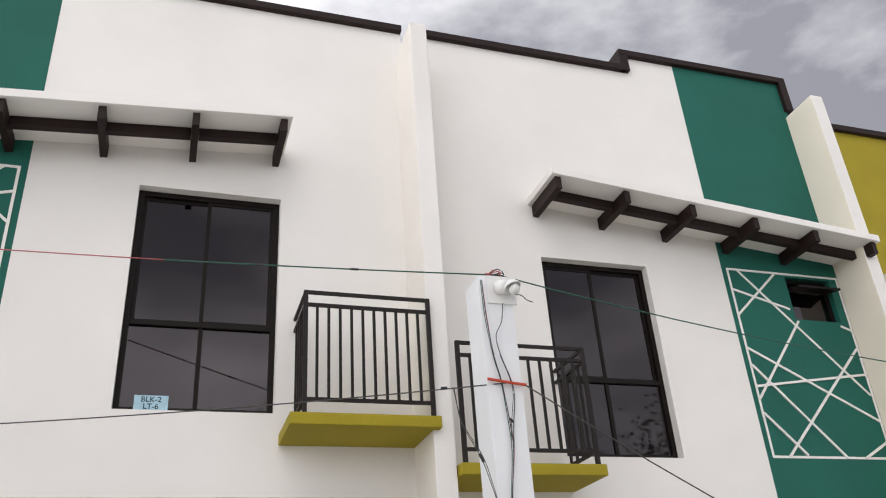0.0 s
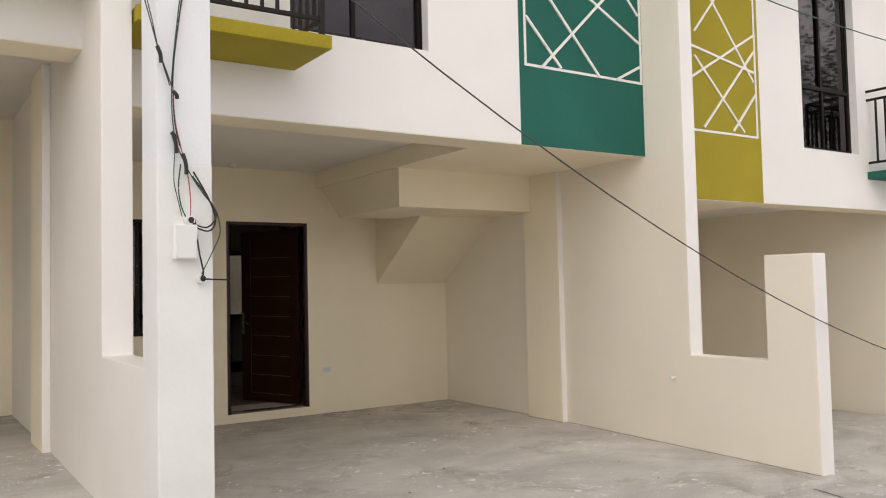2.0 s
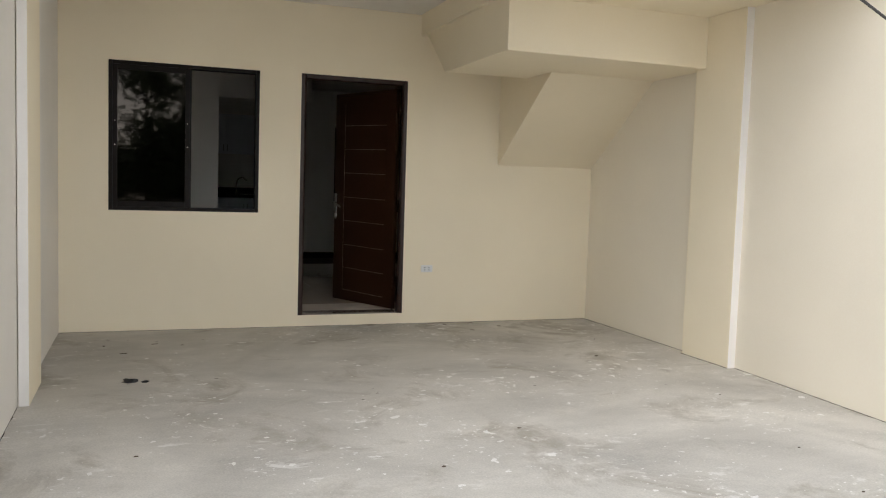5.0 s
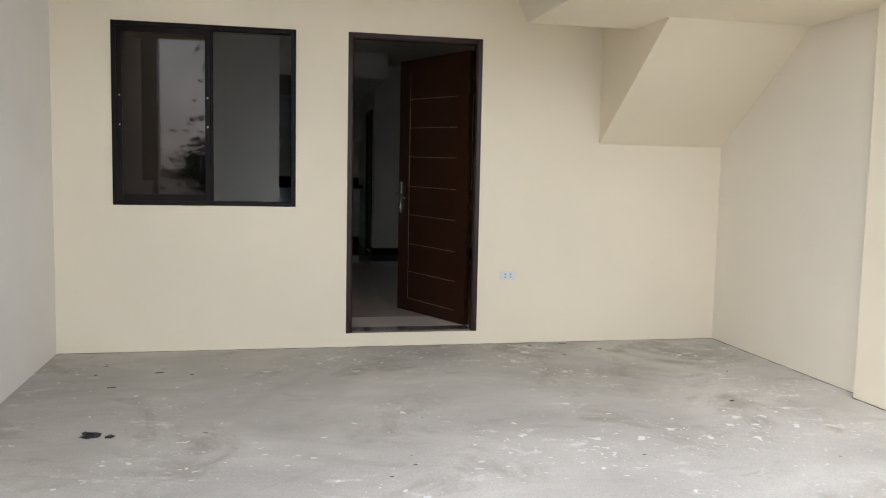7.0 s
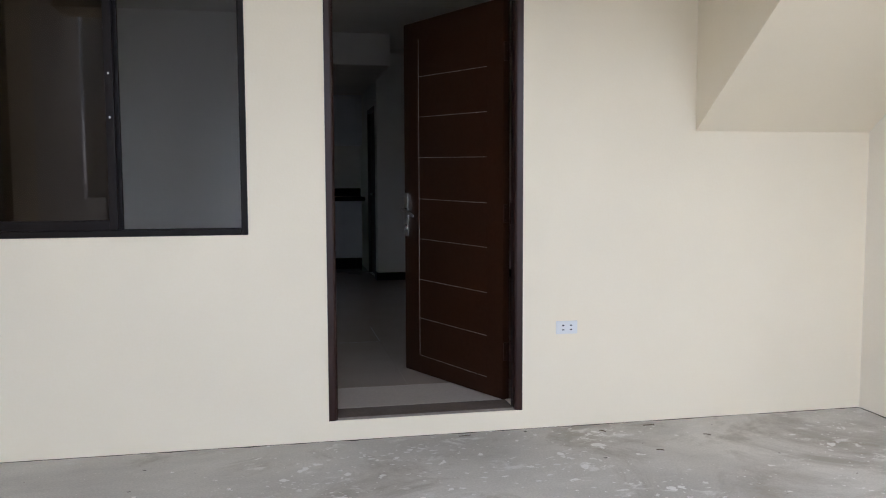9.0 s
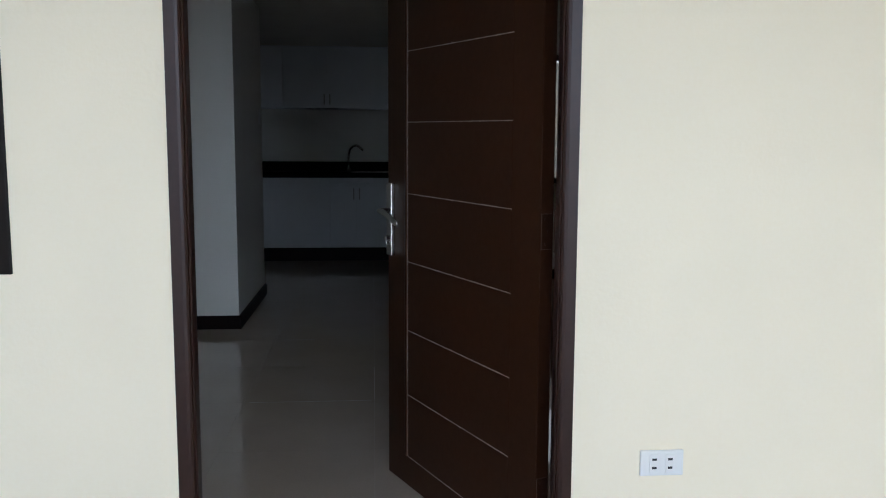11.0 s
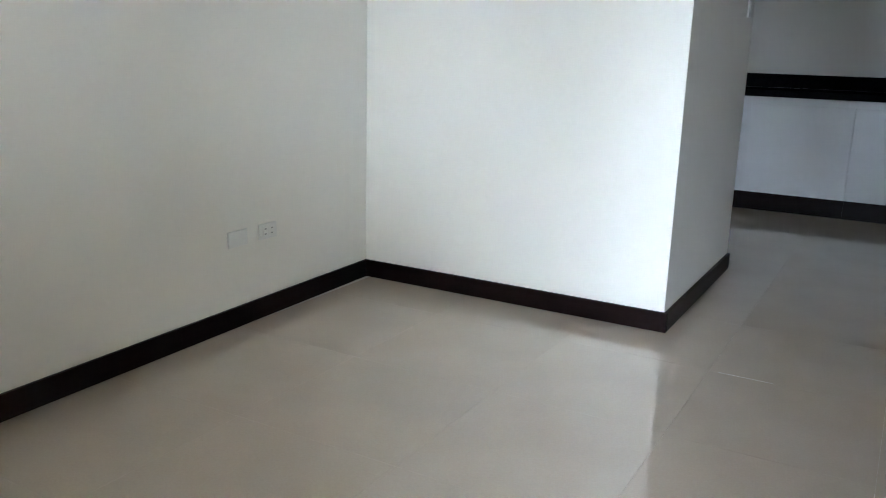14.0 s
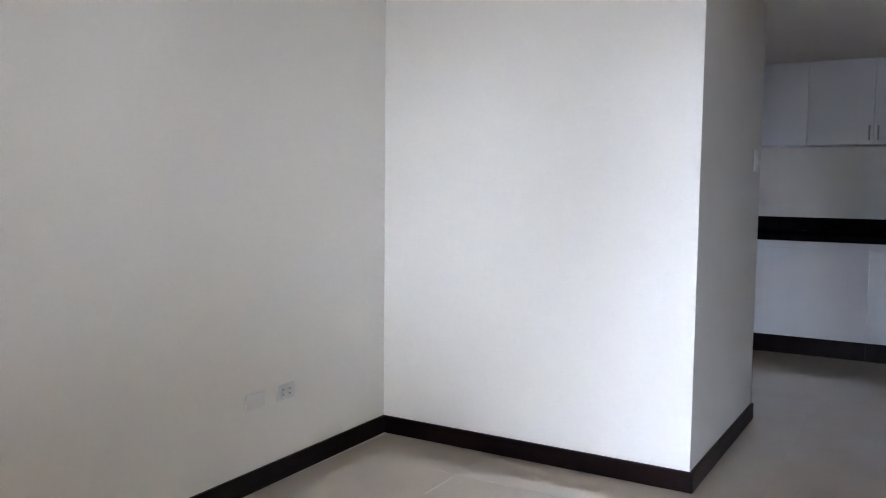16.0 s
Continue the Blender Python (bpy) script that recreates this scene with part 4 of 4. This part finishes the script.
socket_plate("wall_socket", (1.198, 0.0, 0.512), (0, -1, 0), 0.112, 0.066, 2, "white double socket on cream carport wall", "socket")
socket_plate("wall_socket", (-1.983, 2.71, 0.50), (1, 0, 0), 0.112, 0.07, 2, "white double socket low on grey wall", "socket")
socket_plate("wall_plate", (-1.979, 2.52, 0.50), (1, 0, 0), 0.112, 0.07, 0, "white blank plate low on grey wall", "wall plate")
socket_plate("light_switch", (-0.413, 4.645, 1.55), (1, 0, 0), 0.07, 0.115, 1, "white light switch near the partition edge", "switch")

lampbox = thing("ceiling_box", (-0.01, -0.25, 2.824), "small round white ceiling box", "ceiling box")
part("cover", tube([(-0.01, -0.25, 2.823), (-0.01, -0.25, 2.79)], 0.05, 16), PLASTIC, lampbox)
tapw = thing("pipe_stub", (2.84, -3.78, 0.58), "white capped water pipe stub on cream wall", "pipe")
part("pipe", tube([(2.8395, -3.78, 0.58), (2.79, -3.78, 0.58)], 0.013, 10), PLASTIC, tapw)
part("cap", tube([(2.79, -3.78, 0.58), (2.765, -3.78, 0.58)], 0.02, 10), PLASTIC, tapw)

# ---- power pole, cables and the small lamp on it ----
pole = thing("power_pole", (-2.0, -5.12, 0.0), "white painted square concrete power pole", "pole")
part("shaft", prism([(-2.115, -5.25), (-1.875, -5.25), (-1.875, -5.0), (-2.115, -5.0)], 2.0, 4.06, "z", 0.004), POLE, pole)
part("lower_shaft", prism([(-2.1165, -5.2515), (-1.8735, -5.2515), (-1.8735, -4.9985), (-2.1165, -4.9985)], -0.4, 2.003, "z", 0.006), POLE_LOW, pole, "warmer painted lower part")
part("cap_plate", box(-2.06, -1.85, -5.262, -5.251, 3.86, 4.065, 0.003), PLASTIC, pole)
lampy = thing("pole_lamp", (-1.95, -5.262, 3.97), "white plastic lamp with round bulb under a hood", "lamp")
part("housing", tube([(-1.975, -5.262, 3.975), (-1.965, -5.285, 3.972), (-1.93, -5.33, 3.955)], 0.05, 18), PLASTIC, lampy, smooth=True)
bm = bmesh.new()
bmesh.ops.create_uvsphere(bm, u_segments=18, v_segments=12, radius=0.037)
bmesh.ops.translate(bm, verts=bm.verts, vec=(-1.905, -5.365, 3.925))
part("bulb", bm, PLASTIC, lampy, smooth=True)
hood = bmesh.new()
bmesh.ops.create_uvsphere(hood, u_segments=20, v_segments=14, radius=0.062)
bmesh.ops.bisect_plane(hood, geom=hood.verts[:] + hood.edges[:] + hood.faces[:], plane_co=(0, 0, 0.008), plane_no=(0.25, -0.3, -1.0), clear_outer=True)
bmesh.ops.solidify(hood, geom=hood.faces[:], thickness=0.004)
bmesh.ops.translate(hood, verts=hood.verts, vec=(-1.91, -5.355, 3.935))
part("hood", hood, PLASTIC, lampy, smooth=True)

PY = -5.265
breaker = thing("junction_box", (-2.0, -5.25, 1.6), "white plastic box hung on the pole", "junction box")
part("case", box(-2.05, -1.955, -5.30, -5.252, 1.585, 1.735, 0.006), PLASTIC, breaker)
part("lid", box(-2.047, -1.958, -5.306, -5.301, 1.59, 1.73, 0.002), PLASTIC, breaker)
for z, x in ((1.755, -1.985), (1.50, -1.935)):
    c = thing("conduit_stub", (x, -5.25, z), "short white conduit stub in the pole", "conduit")
    part("pipe", tube([(x, -5.249, z), (x + 0.004, -5.29, z)], 0.02, 12), PLASTIC, c)
    part("plug", tube([(x + 0.004, -5.29, z), (x + 0.005, -5.293, z)], 0.014, 12), BLACK, c)


def cable(name, points, radius, mat, label, steps=7):
    return tagged(part(name, tube(curve_points(points, steps), radius, 6), mat, smooth=True), label, "cable")


BUNDLE = [(-2.10, 4.02), (-2.09, 3.74), (-2.06, 3.47), (-2.025, 3.3), (-2.0, 3.05), (-1.993, 2.88), (-2.02, 2.67), (-2.045, 2.46), (-2.052, 2.32), (-2.045, 2.18), (-2.025, 2.08)]


def strand(points, dx, dy, tail=()):
    """One wire of the bundle, wandering a little beside the others."""
    return [(x + dx * (1 + 0.5 * math.sin(7 * z)), PY + dy, z) for x, z in points] + list(tail)


cable("red_wire", strand(BUNDLE, 0.006, 0.0, [(-1.99, PY - 0.008, 1.96), (-1.978, PY - 0.008, 1.86), (-1.978, PY - 0.01, 1.77)]), 0.0026, PINKW, "dull red wire down the pole")
cable("green_wire", strand(BUNDLE, -0.005, -0.006, [(-1.985, PY - 0.012, 1.97), (-1.93, PY - 0.02, 1.88), (-1.885, PY - 0.03, 1.82), (-1.862, PY - 0.03, 1.77), (-1.855, PY - 0.03, 1.70), (-1.875, PY - 0.02, 1.64), (-1.92, PY - 0.02, 1.55), (-1.935, PY - 0.02, 1.52)]), 0.0027, GREENW, "green wire down the pole")
cable("black_wire", strand(BUNDLE, 0.001, -0.01), 0.0026, BLACK, "black wire down the pole")
LAMPW = [(-1.96, 3.86), (-1.98, 3.73), (-2.03, 3.62), (-2.012, 3.49), (-1.965, 3.35), (-1.945, 3.23), (-1.972, 3.02), (-1.985, 2.88)]
cable("grey_wire", strand(LAMPW, 0.0, -0.004), 0.003, GREYW, "grey lamp wire on the pole")
cable("grey_wire", strand(LAMPW[3:], -0.012, -0.006), 0.002, GREYW, "thin grey lamp wire on the pole")
cable("black_wire", [(-1.965, PY - 0.01, 1.97), (-1.9, PY - 0.02, 1.85), (-1.875, PY - 0.03, 1.76), (-1.9, PY - 0.03, 1.71), (-1.95, PY - 0.02, 1.72), (-1.98, PY - 0.02, 1.75)], 0.004, BLACK, "black wire loop on the pole")
cable("black_wire", [(-1.96, PY - 0.01, 1.76), (-1.955, PY - 0.05, 1.62), (-1.935, PY - 0.045, 1.53), (-1.93, PY - 0.03, 1.5), (-1.82, PY - 0.04, 1.492)], 0.004, BLACK, "black wire ending beside a conduit stub")
cable("black_wire", [(-1.97, PY - 0.012, 1.95), (-1.91, PY - 0.025, 1.86), (-1.872, PY - 0.034, 1.78), (-1.91, PY - 0.034, 1.725), (-1.96, PY - 0.025, 1.735), (-1.985, PY - 0.02, 1.755)], 0.004, BLACK, "second black wire loop on the pole")
cable("green_wire", [(-2.045, PY - 0.01, 2.05), (-2.05, PY - 0.012, 1.93), (-2.035, PY - 0.012, 1.85), (-2.015, PY - 0.01, 1.77)], 0.0022, GREENW, "thin green wire into a conduit stub")
cable("green_wire", [(-2.02, PY - 0.01, 2.0), (-2.03, PY - 0.01, 1.9), (-2.02, PY - 0.01, 1.82), (-2.0, PY - 0.01, 1.77)], 0.003, GREENW, "thin green wire into a conduit stub")
for x, z, l in ((-2.055, 2.09, 0.09), (-2.06, 2.12, 0.03), (-2.012, 2.0, 0.09), (-2.05, 2.30, 0.03), (-2.0, 3.05, 0.02), (-2.118, 2.47, 0.07)):
    part_ob = part("taped_splice", tube(curve_points([(x, PY - 0.015, z + l / 2), (x + 0.012, PY - 0.02, z), (x + 0.016, PY - 0.015, z - l / 2)], 4), 0.009, 8), BLACK)
    tagged(part_ob, "black taped wire splice on the pole", "wire splice")

HI, LO = (-1.96, -5.24, 4.085), (-1.99, -5.27, 3.30)
wire_l = (-9.5, -2.1, 5.6)
half = sagging(wire_l, HI, 0.08)
tagged(part("overhead_cable", tube(half[:18], 0.0045, 6), PINKW, smooth=True), "dull red overhead cable", "cable")
tagged(part("overhead_cable", tube(half[17:], 0.005, 6), GREENW, smooth=True), "green overhead cable ending at the pole", "cable")
tagged(part("overhead_cable", tube(sagging(HI, (9.37, -4.75, 4.04), 0.47), 0.0048, 6), GREENW, smooth=True), "green overhead cable leaving the pole", "cable")
tagged(part("overhead_cable", tube(sagging((-9.5, -3.3, 3.3), LO, 0.12), 0.004, 6), GREYW, smooth=True), "thin grey overhead cable", "cable")
tagged(part("overhead_cable", tube(sagging((-1.86, -5.27, 3.29), (8.07, -5.2, 0.26), 0.75), 0.0045, 6), GREYW, smooth=True), "grey twisted service cable running down", "cable")
tagged(part("cable_sleeve", tube([(-2.12, -5.275, 3.32), (-2.0, -5.275, 3.305), (-1.86, -5.275, 3.29)], 0.010, 8), RED), "orange-red plastic sleeve tied to the pole", "sleeve")
TOP = Vector((-1.995, -5.25, 4.075))
loops = [(TOP.x + 0.05 * math.cos(a) * (1 + 0.25 * math.sin(3 * a)), TOP.y + 0.03 * math.sin(a), TOP.z + 0.012 + 0.012 * math.sin(1.7 * a)) for a in [0.9 * k for k in range(16)]]
cable("wire_knot", loops, 0.003, PINKW, "tangled red wire ends on top of the pole", 4)
cable("wire_knot", [(x + 0.02, y - 0.008, z + 0.006) for x, y, z in loops[:9]], 0.003, BLACK, "tangled black wire ends on top of the pole", 4)
cable("grey_wire", [(-1.86, -5.27, 3.93), (-1.83, -5.3, 3.915), (-1.8, -5.31, 3.88), (-1.76, -5.32, 3.86)], 0.0035, GREYW, "short wire end beside the pole lamp")
LOOSE = [(-2.32, -5.185, 3.285), (-2.29, -5.2, 3.05), (-2.2, -5.24, 2.84), (-2.15, -5.264, 2.65), (-2.112, -5.272, 2.5), (-2.055, -5.272, 2.34)]
cable("grey_wire", LOOSE, 0.003, GREYW, "loose grey wire beside the pole")
cable("grey_wire", [(x + 0.012 * math.sin(5 * z), y - 0.004, z) for x, y, z in LOOSE], 0.0025, BLACK, "loose thin black wire beside the pole")
for p, q in (((-2.205, -5.24, 2.85), (-2.185, -5.247, 2.80)), ((-2.4, -5.165, 3.283), (-2.36, -5.175, 3.284))):
    tagged(part("taped_splice", tube([p, Vector(p).lerp(Vector(q), 0.5), q], 0.009, 8), BLACK), "black taped wire splice near the pole", "wire splice")
for at in (19, 21):
    a, b = half[at], half[at].lerp(half[at + 1], 0.16)
    tagged(part("taped_splice", tube([a, b], 0.009, 8), BLACK), "black taped splice on an overhead cable", "wire splice")

# lot sign taped inside the neighbour's window
sign = thing("lot_sign", (-4.16, -3.44, 3.6), "pale blue paper sign with the lot number", "sign")
part("sheet", box(-4.29, -4.04, -3.432, -3.430, 3.615, 3.735), PAPER, sign)
for text, z in (("BLK-2", 3.683), ("LT-6", 3.628)):
    font = bpy.data.curves.new("writing", "FONT")
    font.body, font.size, font.align_x, font.extrude = text, 0.06, "CENTER", 0.0006
    font.offset = 0.0012
    ob = new("writing", font)
    ob.matrix_world = pose(-4.165, -3.4335, z, 90, 0, 0)
    bpy.context.view_layer.update()
    me = bpy.data.meshes.new_from_object(ob.evaluated_get(bpy.context.evaluated_depsgraph_get()))
    me.transform(ob.matrix_world)
    bpy.data.objects.remove(ob)
    bm = bmesh.new()
    bm.from_mesh(me)
    part("writing", bm, INK, sign)

# a blue-rimmed can at the foot of the pole
can = thing("paint_can", (-1.93, -5.45, -0.02), "small can with a blue rim by the pole", "can")
part("body", tube([(-1.93, -5.45, -0.02), (-1.93, -5.45, 0.13)], 0.07, 20), GREYW, can)
part("rim", tube([(-1.93, -5.45, 0.131), (-1.93, -5.45, 0.15)], 0.076, 20), BLUE, can)

# litter on the carport floor
rng = random.Random(5)


def flake(x, y, r, mat, name, label, group, z=0.0, h=0.004):
    n = 7
    pts = [(x + r * rng.uniform(0.5, 1.1) * math.cos(2 * math.pi * k / n) * 1.6, y + r * rng.uniform(0.5, 1.1) * math.sin(2 * math.pi * k / n)) for k in range(n)]
    z += floor_z(y - 0.03)
    return tagged(part(name, prism(pts, z - 0.0006, z + h, "z"), mat), label, "litter", group)


def crumple(x, y, size, label):
    """A torn, crumpled bit of black sheet."""
    bm = bmesh.new()
    bmesh.ops.create_icosphere(bm, subdivisions=2, radius=1.0)
    for v in bm.verts:
        k = rng.uniform(0.45, 1.15)
        v.co = Vector((x + v.co.x * size * k * 1.3, y + v.co.y * size * k * 0.8, 0.001 + max(0.0, 0.3 + v.co.z * k) * size * 0.5))
    tagged(part("black_scrap", bm, BLACK), label, "litter")


crumple(-1.36, -1.85, 0.04, "crumpled black scrap on the cement floor")
crumple(-1.27, -1.875, 0.022, "small torn black scrap on the cement floor")
for x, y, a, r in ((-1.2, -0.62, 0.3, 0.045), (-1.0, -0.7, 0.1, 0.02), (-1.42, -0.95, 0.2, 0.04), (1.35, -0.12, 2.2, 0.03), (1.5, -0.45, 2.6, 0.03), (1.83, -0.28, 2.5, 0.03), (0.66, -0.05, 0.1, 0.05), (1.62, -0.07, 0.05, 0.05), (2.4, -1.05, 0.9, 0.03)):
    r *= 0.6
    bend = [(x - r * math.cos(a), y - r * math.sin(a), 0.0025), (x + 0.2 * r, y - 0.15 * r, 0.004), (x + r * math.cos(a), y + r * math.sin(a), 0.0025)]
    tagged(part("twig", tube(curve_points(bend, 3), 0.0022, 5), BARK), "short dry twig on the cement floor", "twig", "twigs on the floor")
for k in range(26):
    flake(rng.uniform(-1.7, 2.6), rng.uniform(-4.8, -0.3), rng.uniform(0.004, 0.011), WHITE if rng.random() < 0.8 else BARK, "paint_flake", "small dried paint flake on the cement floor", "paint flakes")


# ---- trees across the street (seen mirrored in the glass) ----
def tree(x, y, h, seed, low=0.3, spread=0.085, leaves=420):
    """A tapered trunk with limbs and a loose crown of many leaves; low: where its limbs begin."""
    r = random.Random(seed)
    g = ground_z(0, -40)
    t = thing("tree", (x, y, g), "leafy tree across the street", "tree", "trees across the street")
    trunk = bmesh.new()
    for k in range(6):
        a, b = h * 0.11 * k, h * 0.11 * (k + 1)
        merge(trunk, tube([(x + 0.06 * math.sin(k), y, g + a), (x + 0.06 * math.sin(k + 1), y, g + b)], 0.17 - 0.022 * k, 8))
    tips = []
    for k in range(9):
        a = r.uniform(0, 6.28)
        z0 = g + h * r.uniform(low, 0.6)
        end = Vector((x + math.cos(a) * h * r.uniform(0.12, 0.28), y + math.sin(a) * h * r.uniform(0.12, 0.28), z0 + h * r.uniform(0.05, 0.4)))
        merge(trunk, tube([(x, y, z0), Vector((x, y, z0)).lerp(end, 0.5) + Vector((0, 0, 0.15)), end], 0.045, 6))
        tips.append(end)
    part("trunk", trunk, BARK, t)
    verts, faces = [], []
    for tip in tips:
        for k in range(leaves):
            c = tip + Vector((r.gauss(0, 1), r.gauss(0, 1), r.gauss(0, 0.75))) * h * spread
            n = Vector((r.gauss(0, 1), r.gauss(0, 1), r.gauss(0, 1))).normalized()
            s = n.cross(Vector((0.3, 0.2, 1))).normalized() * r.uniform(0.07, 0.15)
            q = n.cross(s).normalized() * r.uniform(0.06, 0.11)
            i = len(verts)
            verts += [c - s, c + q * 0.6, c + s, c - q * 0.6]
            faces.append((i, i + 1, i + 2, i + 3))
    me = bpy.data.meshes.new("crown")
    off = origin(t)
    me.from_pydata([tuple(v - off) for v in verts], [], faces)
    me.materials.append(LEAF)
    ob = new("crown", me)
    ob.parent = t


tree(0.2, -19, 5.5, 1, 0.06, 0.1, 700)
tree(0.9, -21, 5.0, 2, 0.05, 0.1, 700)
tree(-1.2, -20, 5.5, 31, 0.05, 0.08, 700)
tree(0.9, -46, 18.0, 9, 0.45, 0.05, 600)
tree(25.0, -14.5, 12.5, 21, 0.12, 0.1, 700)
tree(31.0, -17.5, 15.0, 22, 0.12, 0.1, 700)
tree(10.2, -20, 9.5, 3, 0.3)
tree(14.5, -22, 10.0, 6, 0.25)
tree(-9.0, -27, 8.5, 4, 0.15)
tree(-11.5, -21, 7.5, 12, 0.08, 0.1, 600)
tree(-7.6, -21.5, 6.5, 13, 0.08, 0.1, 600)

# dirt-filled gaps where the cement floor meets the walls
rng = random.Random(11)
GAP = material("joint_dirt", (0.075, 0.062, 0.05), rough=0.95, var=0.4, scale=9, bump=0.2)


def wall_joint(a, b, n, side):
    """A ragged dark line along the foot of a wall from a to b."""
    va, vb = Vector((*a, 0.0)), Vector((*b, 0.0))
    s = Vector((*side, 0.0))
    near = [va.lerp(vb, k / n) + s * 0.0005 for k in range(n + 1)]
    far = [va.lerp(vb, k / n) + s * max(0.0012, rng.gauss(0.0055, 0.004)) for k in range(n + 1)]
    bm = bmesh.new()
    lo = [bm.verts.new((p.x, p.y, floor_z(p.y) + 0.0022)) for p in near]
    hi = [bm.verts.new((p.x, p.y, floor_z(p.y) + 0.0009)) for p in far]
    for k in range(n):
        bm.faces.new((lo[k], lo[k + 1], hi[k + 1], hi[k]))
    structure("trim_joint", bm, GAP, "dark dirt line where floor meets wall", "joint")


crack = [Vector(p) for p in ((2.47, -5.33, 0), (2.46, -5.42, 0), (2.43, -5.55, 0), (2.41, -5.66, 0), (2.36, -5.75, 0), (2.31, -5.83, 0), (2.2, -6.0, 0))]
bm = bmesh.new()
sides = [[bm.verts.new((p.x + s * rng.uniform(0.003, 0.008), p.y, ground_z(p.x, p.y) + 0.004)) for p in crack] for s in (-1, 1)]
for k in range(len(crack) - 1):
    bm.faces.new((sides[0][k], sides[1][k], sides[1][k + 1], sides[0][k + 1]))
structure("trim_crack", bm, GAP, "dark crack in the cement street", "crack")
wall_joint((right_face(-5.18), -5.18), (right_face(-2.31), -2.31), 60, (-1, 0))
wall_joint((2.797, -2.30), (2.797, -1.74), 14, (-1, 0))
wall_joint((right_face(-1.73), -1.73), (right_face(0), -0.01), 34, (-1, 0))
wall_joint((-1.92, 0.0), (2.89, 0.0), 90, (0, -1))
wall_joint((-1.93, -4.9), (-1.93, -2.31), 50, (1, 0))

# ---- floor tiles, the joints left low ----
TX, TY, X0, Y0 = 0.61, 0.643, -0.135, 1.855
bm = box(-TX / 2 + 0.0004, TX / 2 - 0.0004, -TY / 2 + 0.0004, TY / 2 - 0.0004, -0.006, 0.0)
me = bpy.data.meshes.new("tile")
bm.to_mesh(me)
bm.free()
me.materials.append(TILE)
for i in range(-3, 5):
    for j in range(-2, 9):
        cx, cy = X0 + TX * (i + 0.5), Y0 + TY * (j + 0.5)
        if cy < 0.3:
            continue
        ob = new("tile", me)
        ob.parent = floor
        ob.location = (cx, cy, FL)

# pale grout that shows beside a few tiles
PALE = material("pale_grout", (0.62, 0.57, 0.5), rough=0.8, var=0.25, scale=25, bump=0.0)
for x0, x1, y0, y1 in ((-0.11, 0.46, 1.8535, 1.8565), (0.4735, 0.4765, 1.88, 2.45), (-0.1, 0.1, 3.1395, 3.1425)):
    part("grout_line", box(x0, x1, y0, y1, FL - 0.004, FL + 0.0004), PALE, floor)


# splashes of dried paint and bits of dirt scattered on the carport floor
def specks(name, spots, each, small, large, height, mat, label):
    bm = bmesh.new()
    for cx, cy, spread in spots:
        for k in range(each):
            x, y = cx + rng.gauss(0, spread * 1.3), cy + rng.gauss(0, spread * 0.6)
            if not (-1.85 < x < 2.7 and -5.1 < y < -0.03):
                continue
            r = rng.uniform(small, large) * rng.random() ** 0.6
            turn = rng.uniform(-0.5, 0.5)
            ring_ = []
            for i in range(6):
                a = math.pi * i / 3
                u, v = r * rng.uniform(0.6, 1.2) * 1.9 * math.cos(a), r * rng.uniform(0.5, 1.1) * math.sin(a)
                ring_.append(bm.verts.new((x + u * math.cos(turn) - v * math.sin(turn), y + u * math.sin(turn) + v * math.cos(turn), height + floor_z(y + u * math.sin(turn) + v * math.cos(turn)))))
            bm.faces.new(ring_)
    tagged(part(name, bm, mat), label, "litter", "", "stuff")


SPLASH = material("dried_paint", (0.72, 0.705, 0.68), rough=0.8, var=0.12, scale=8, bump=0.1)
specks("paint_specks", ((0.45, -0.2, 0.1), (-0.15, -0.62, 0.12), (0.85, -0.6, 0.12), (1.35, -0.9, 0.16), (2.35, -1.5, 0.12), (-0.7, -2.3, 0.2), (0.6, -2.5, 0.25), (2.0, -2.9, 0.25), (-0.2, -3.4, 0.3), (1.4, -3.9, 0.3)),
       34, 0.004, 0.013, 0.0011, SPLASH, "scattered splashes of dried white paint on cement")
specks("dirt_specks", ((-1.6, -0.4, 0.12), (-0.9, -0.3, 0.3), (1.2, -0.4, 0.4), (0.4, -2.0, 0.7), (2.2, -2.6, 0.4)), 12, 0.003, 0.009, 0.0014, GAP, "scattered dark bits of dirt on cement")
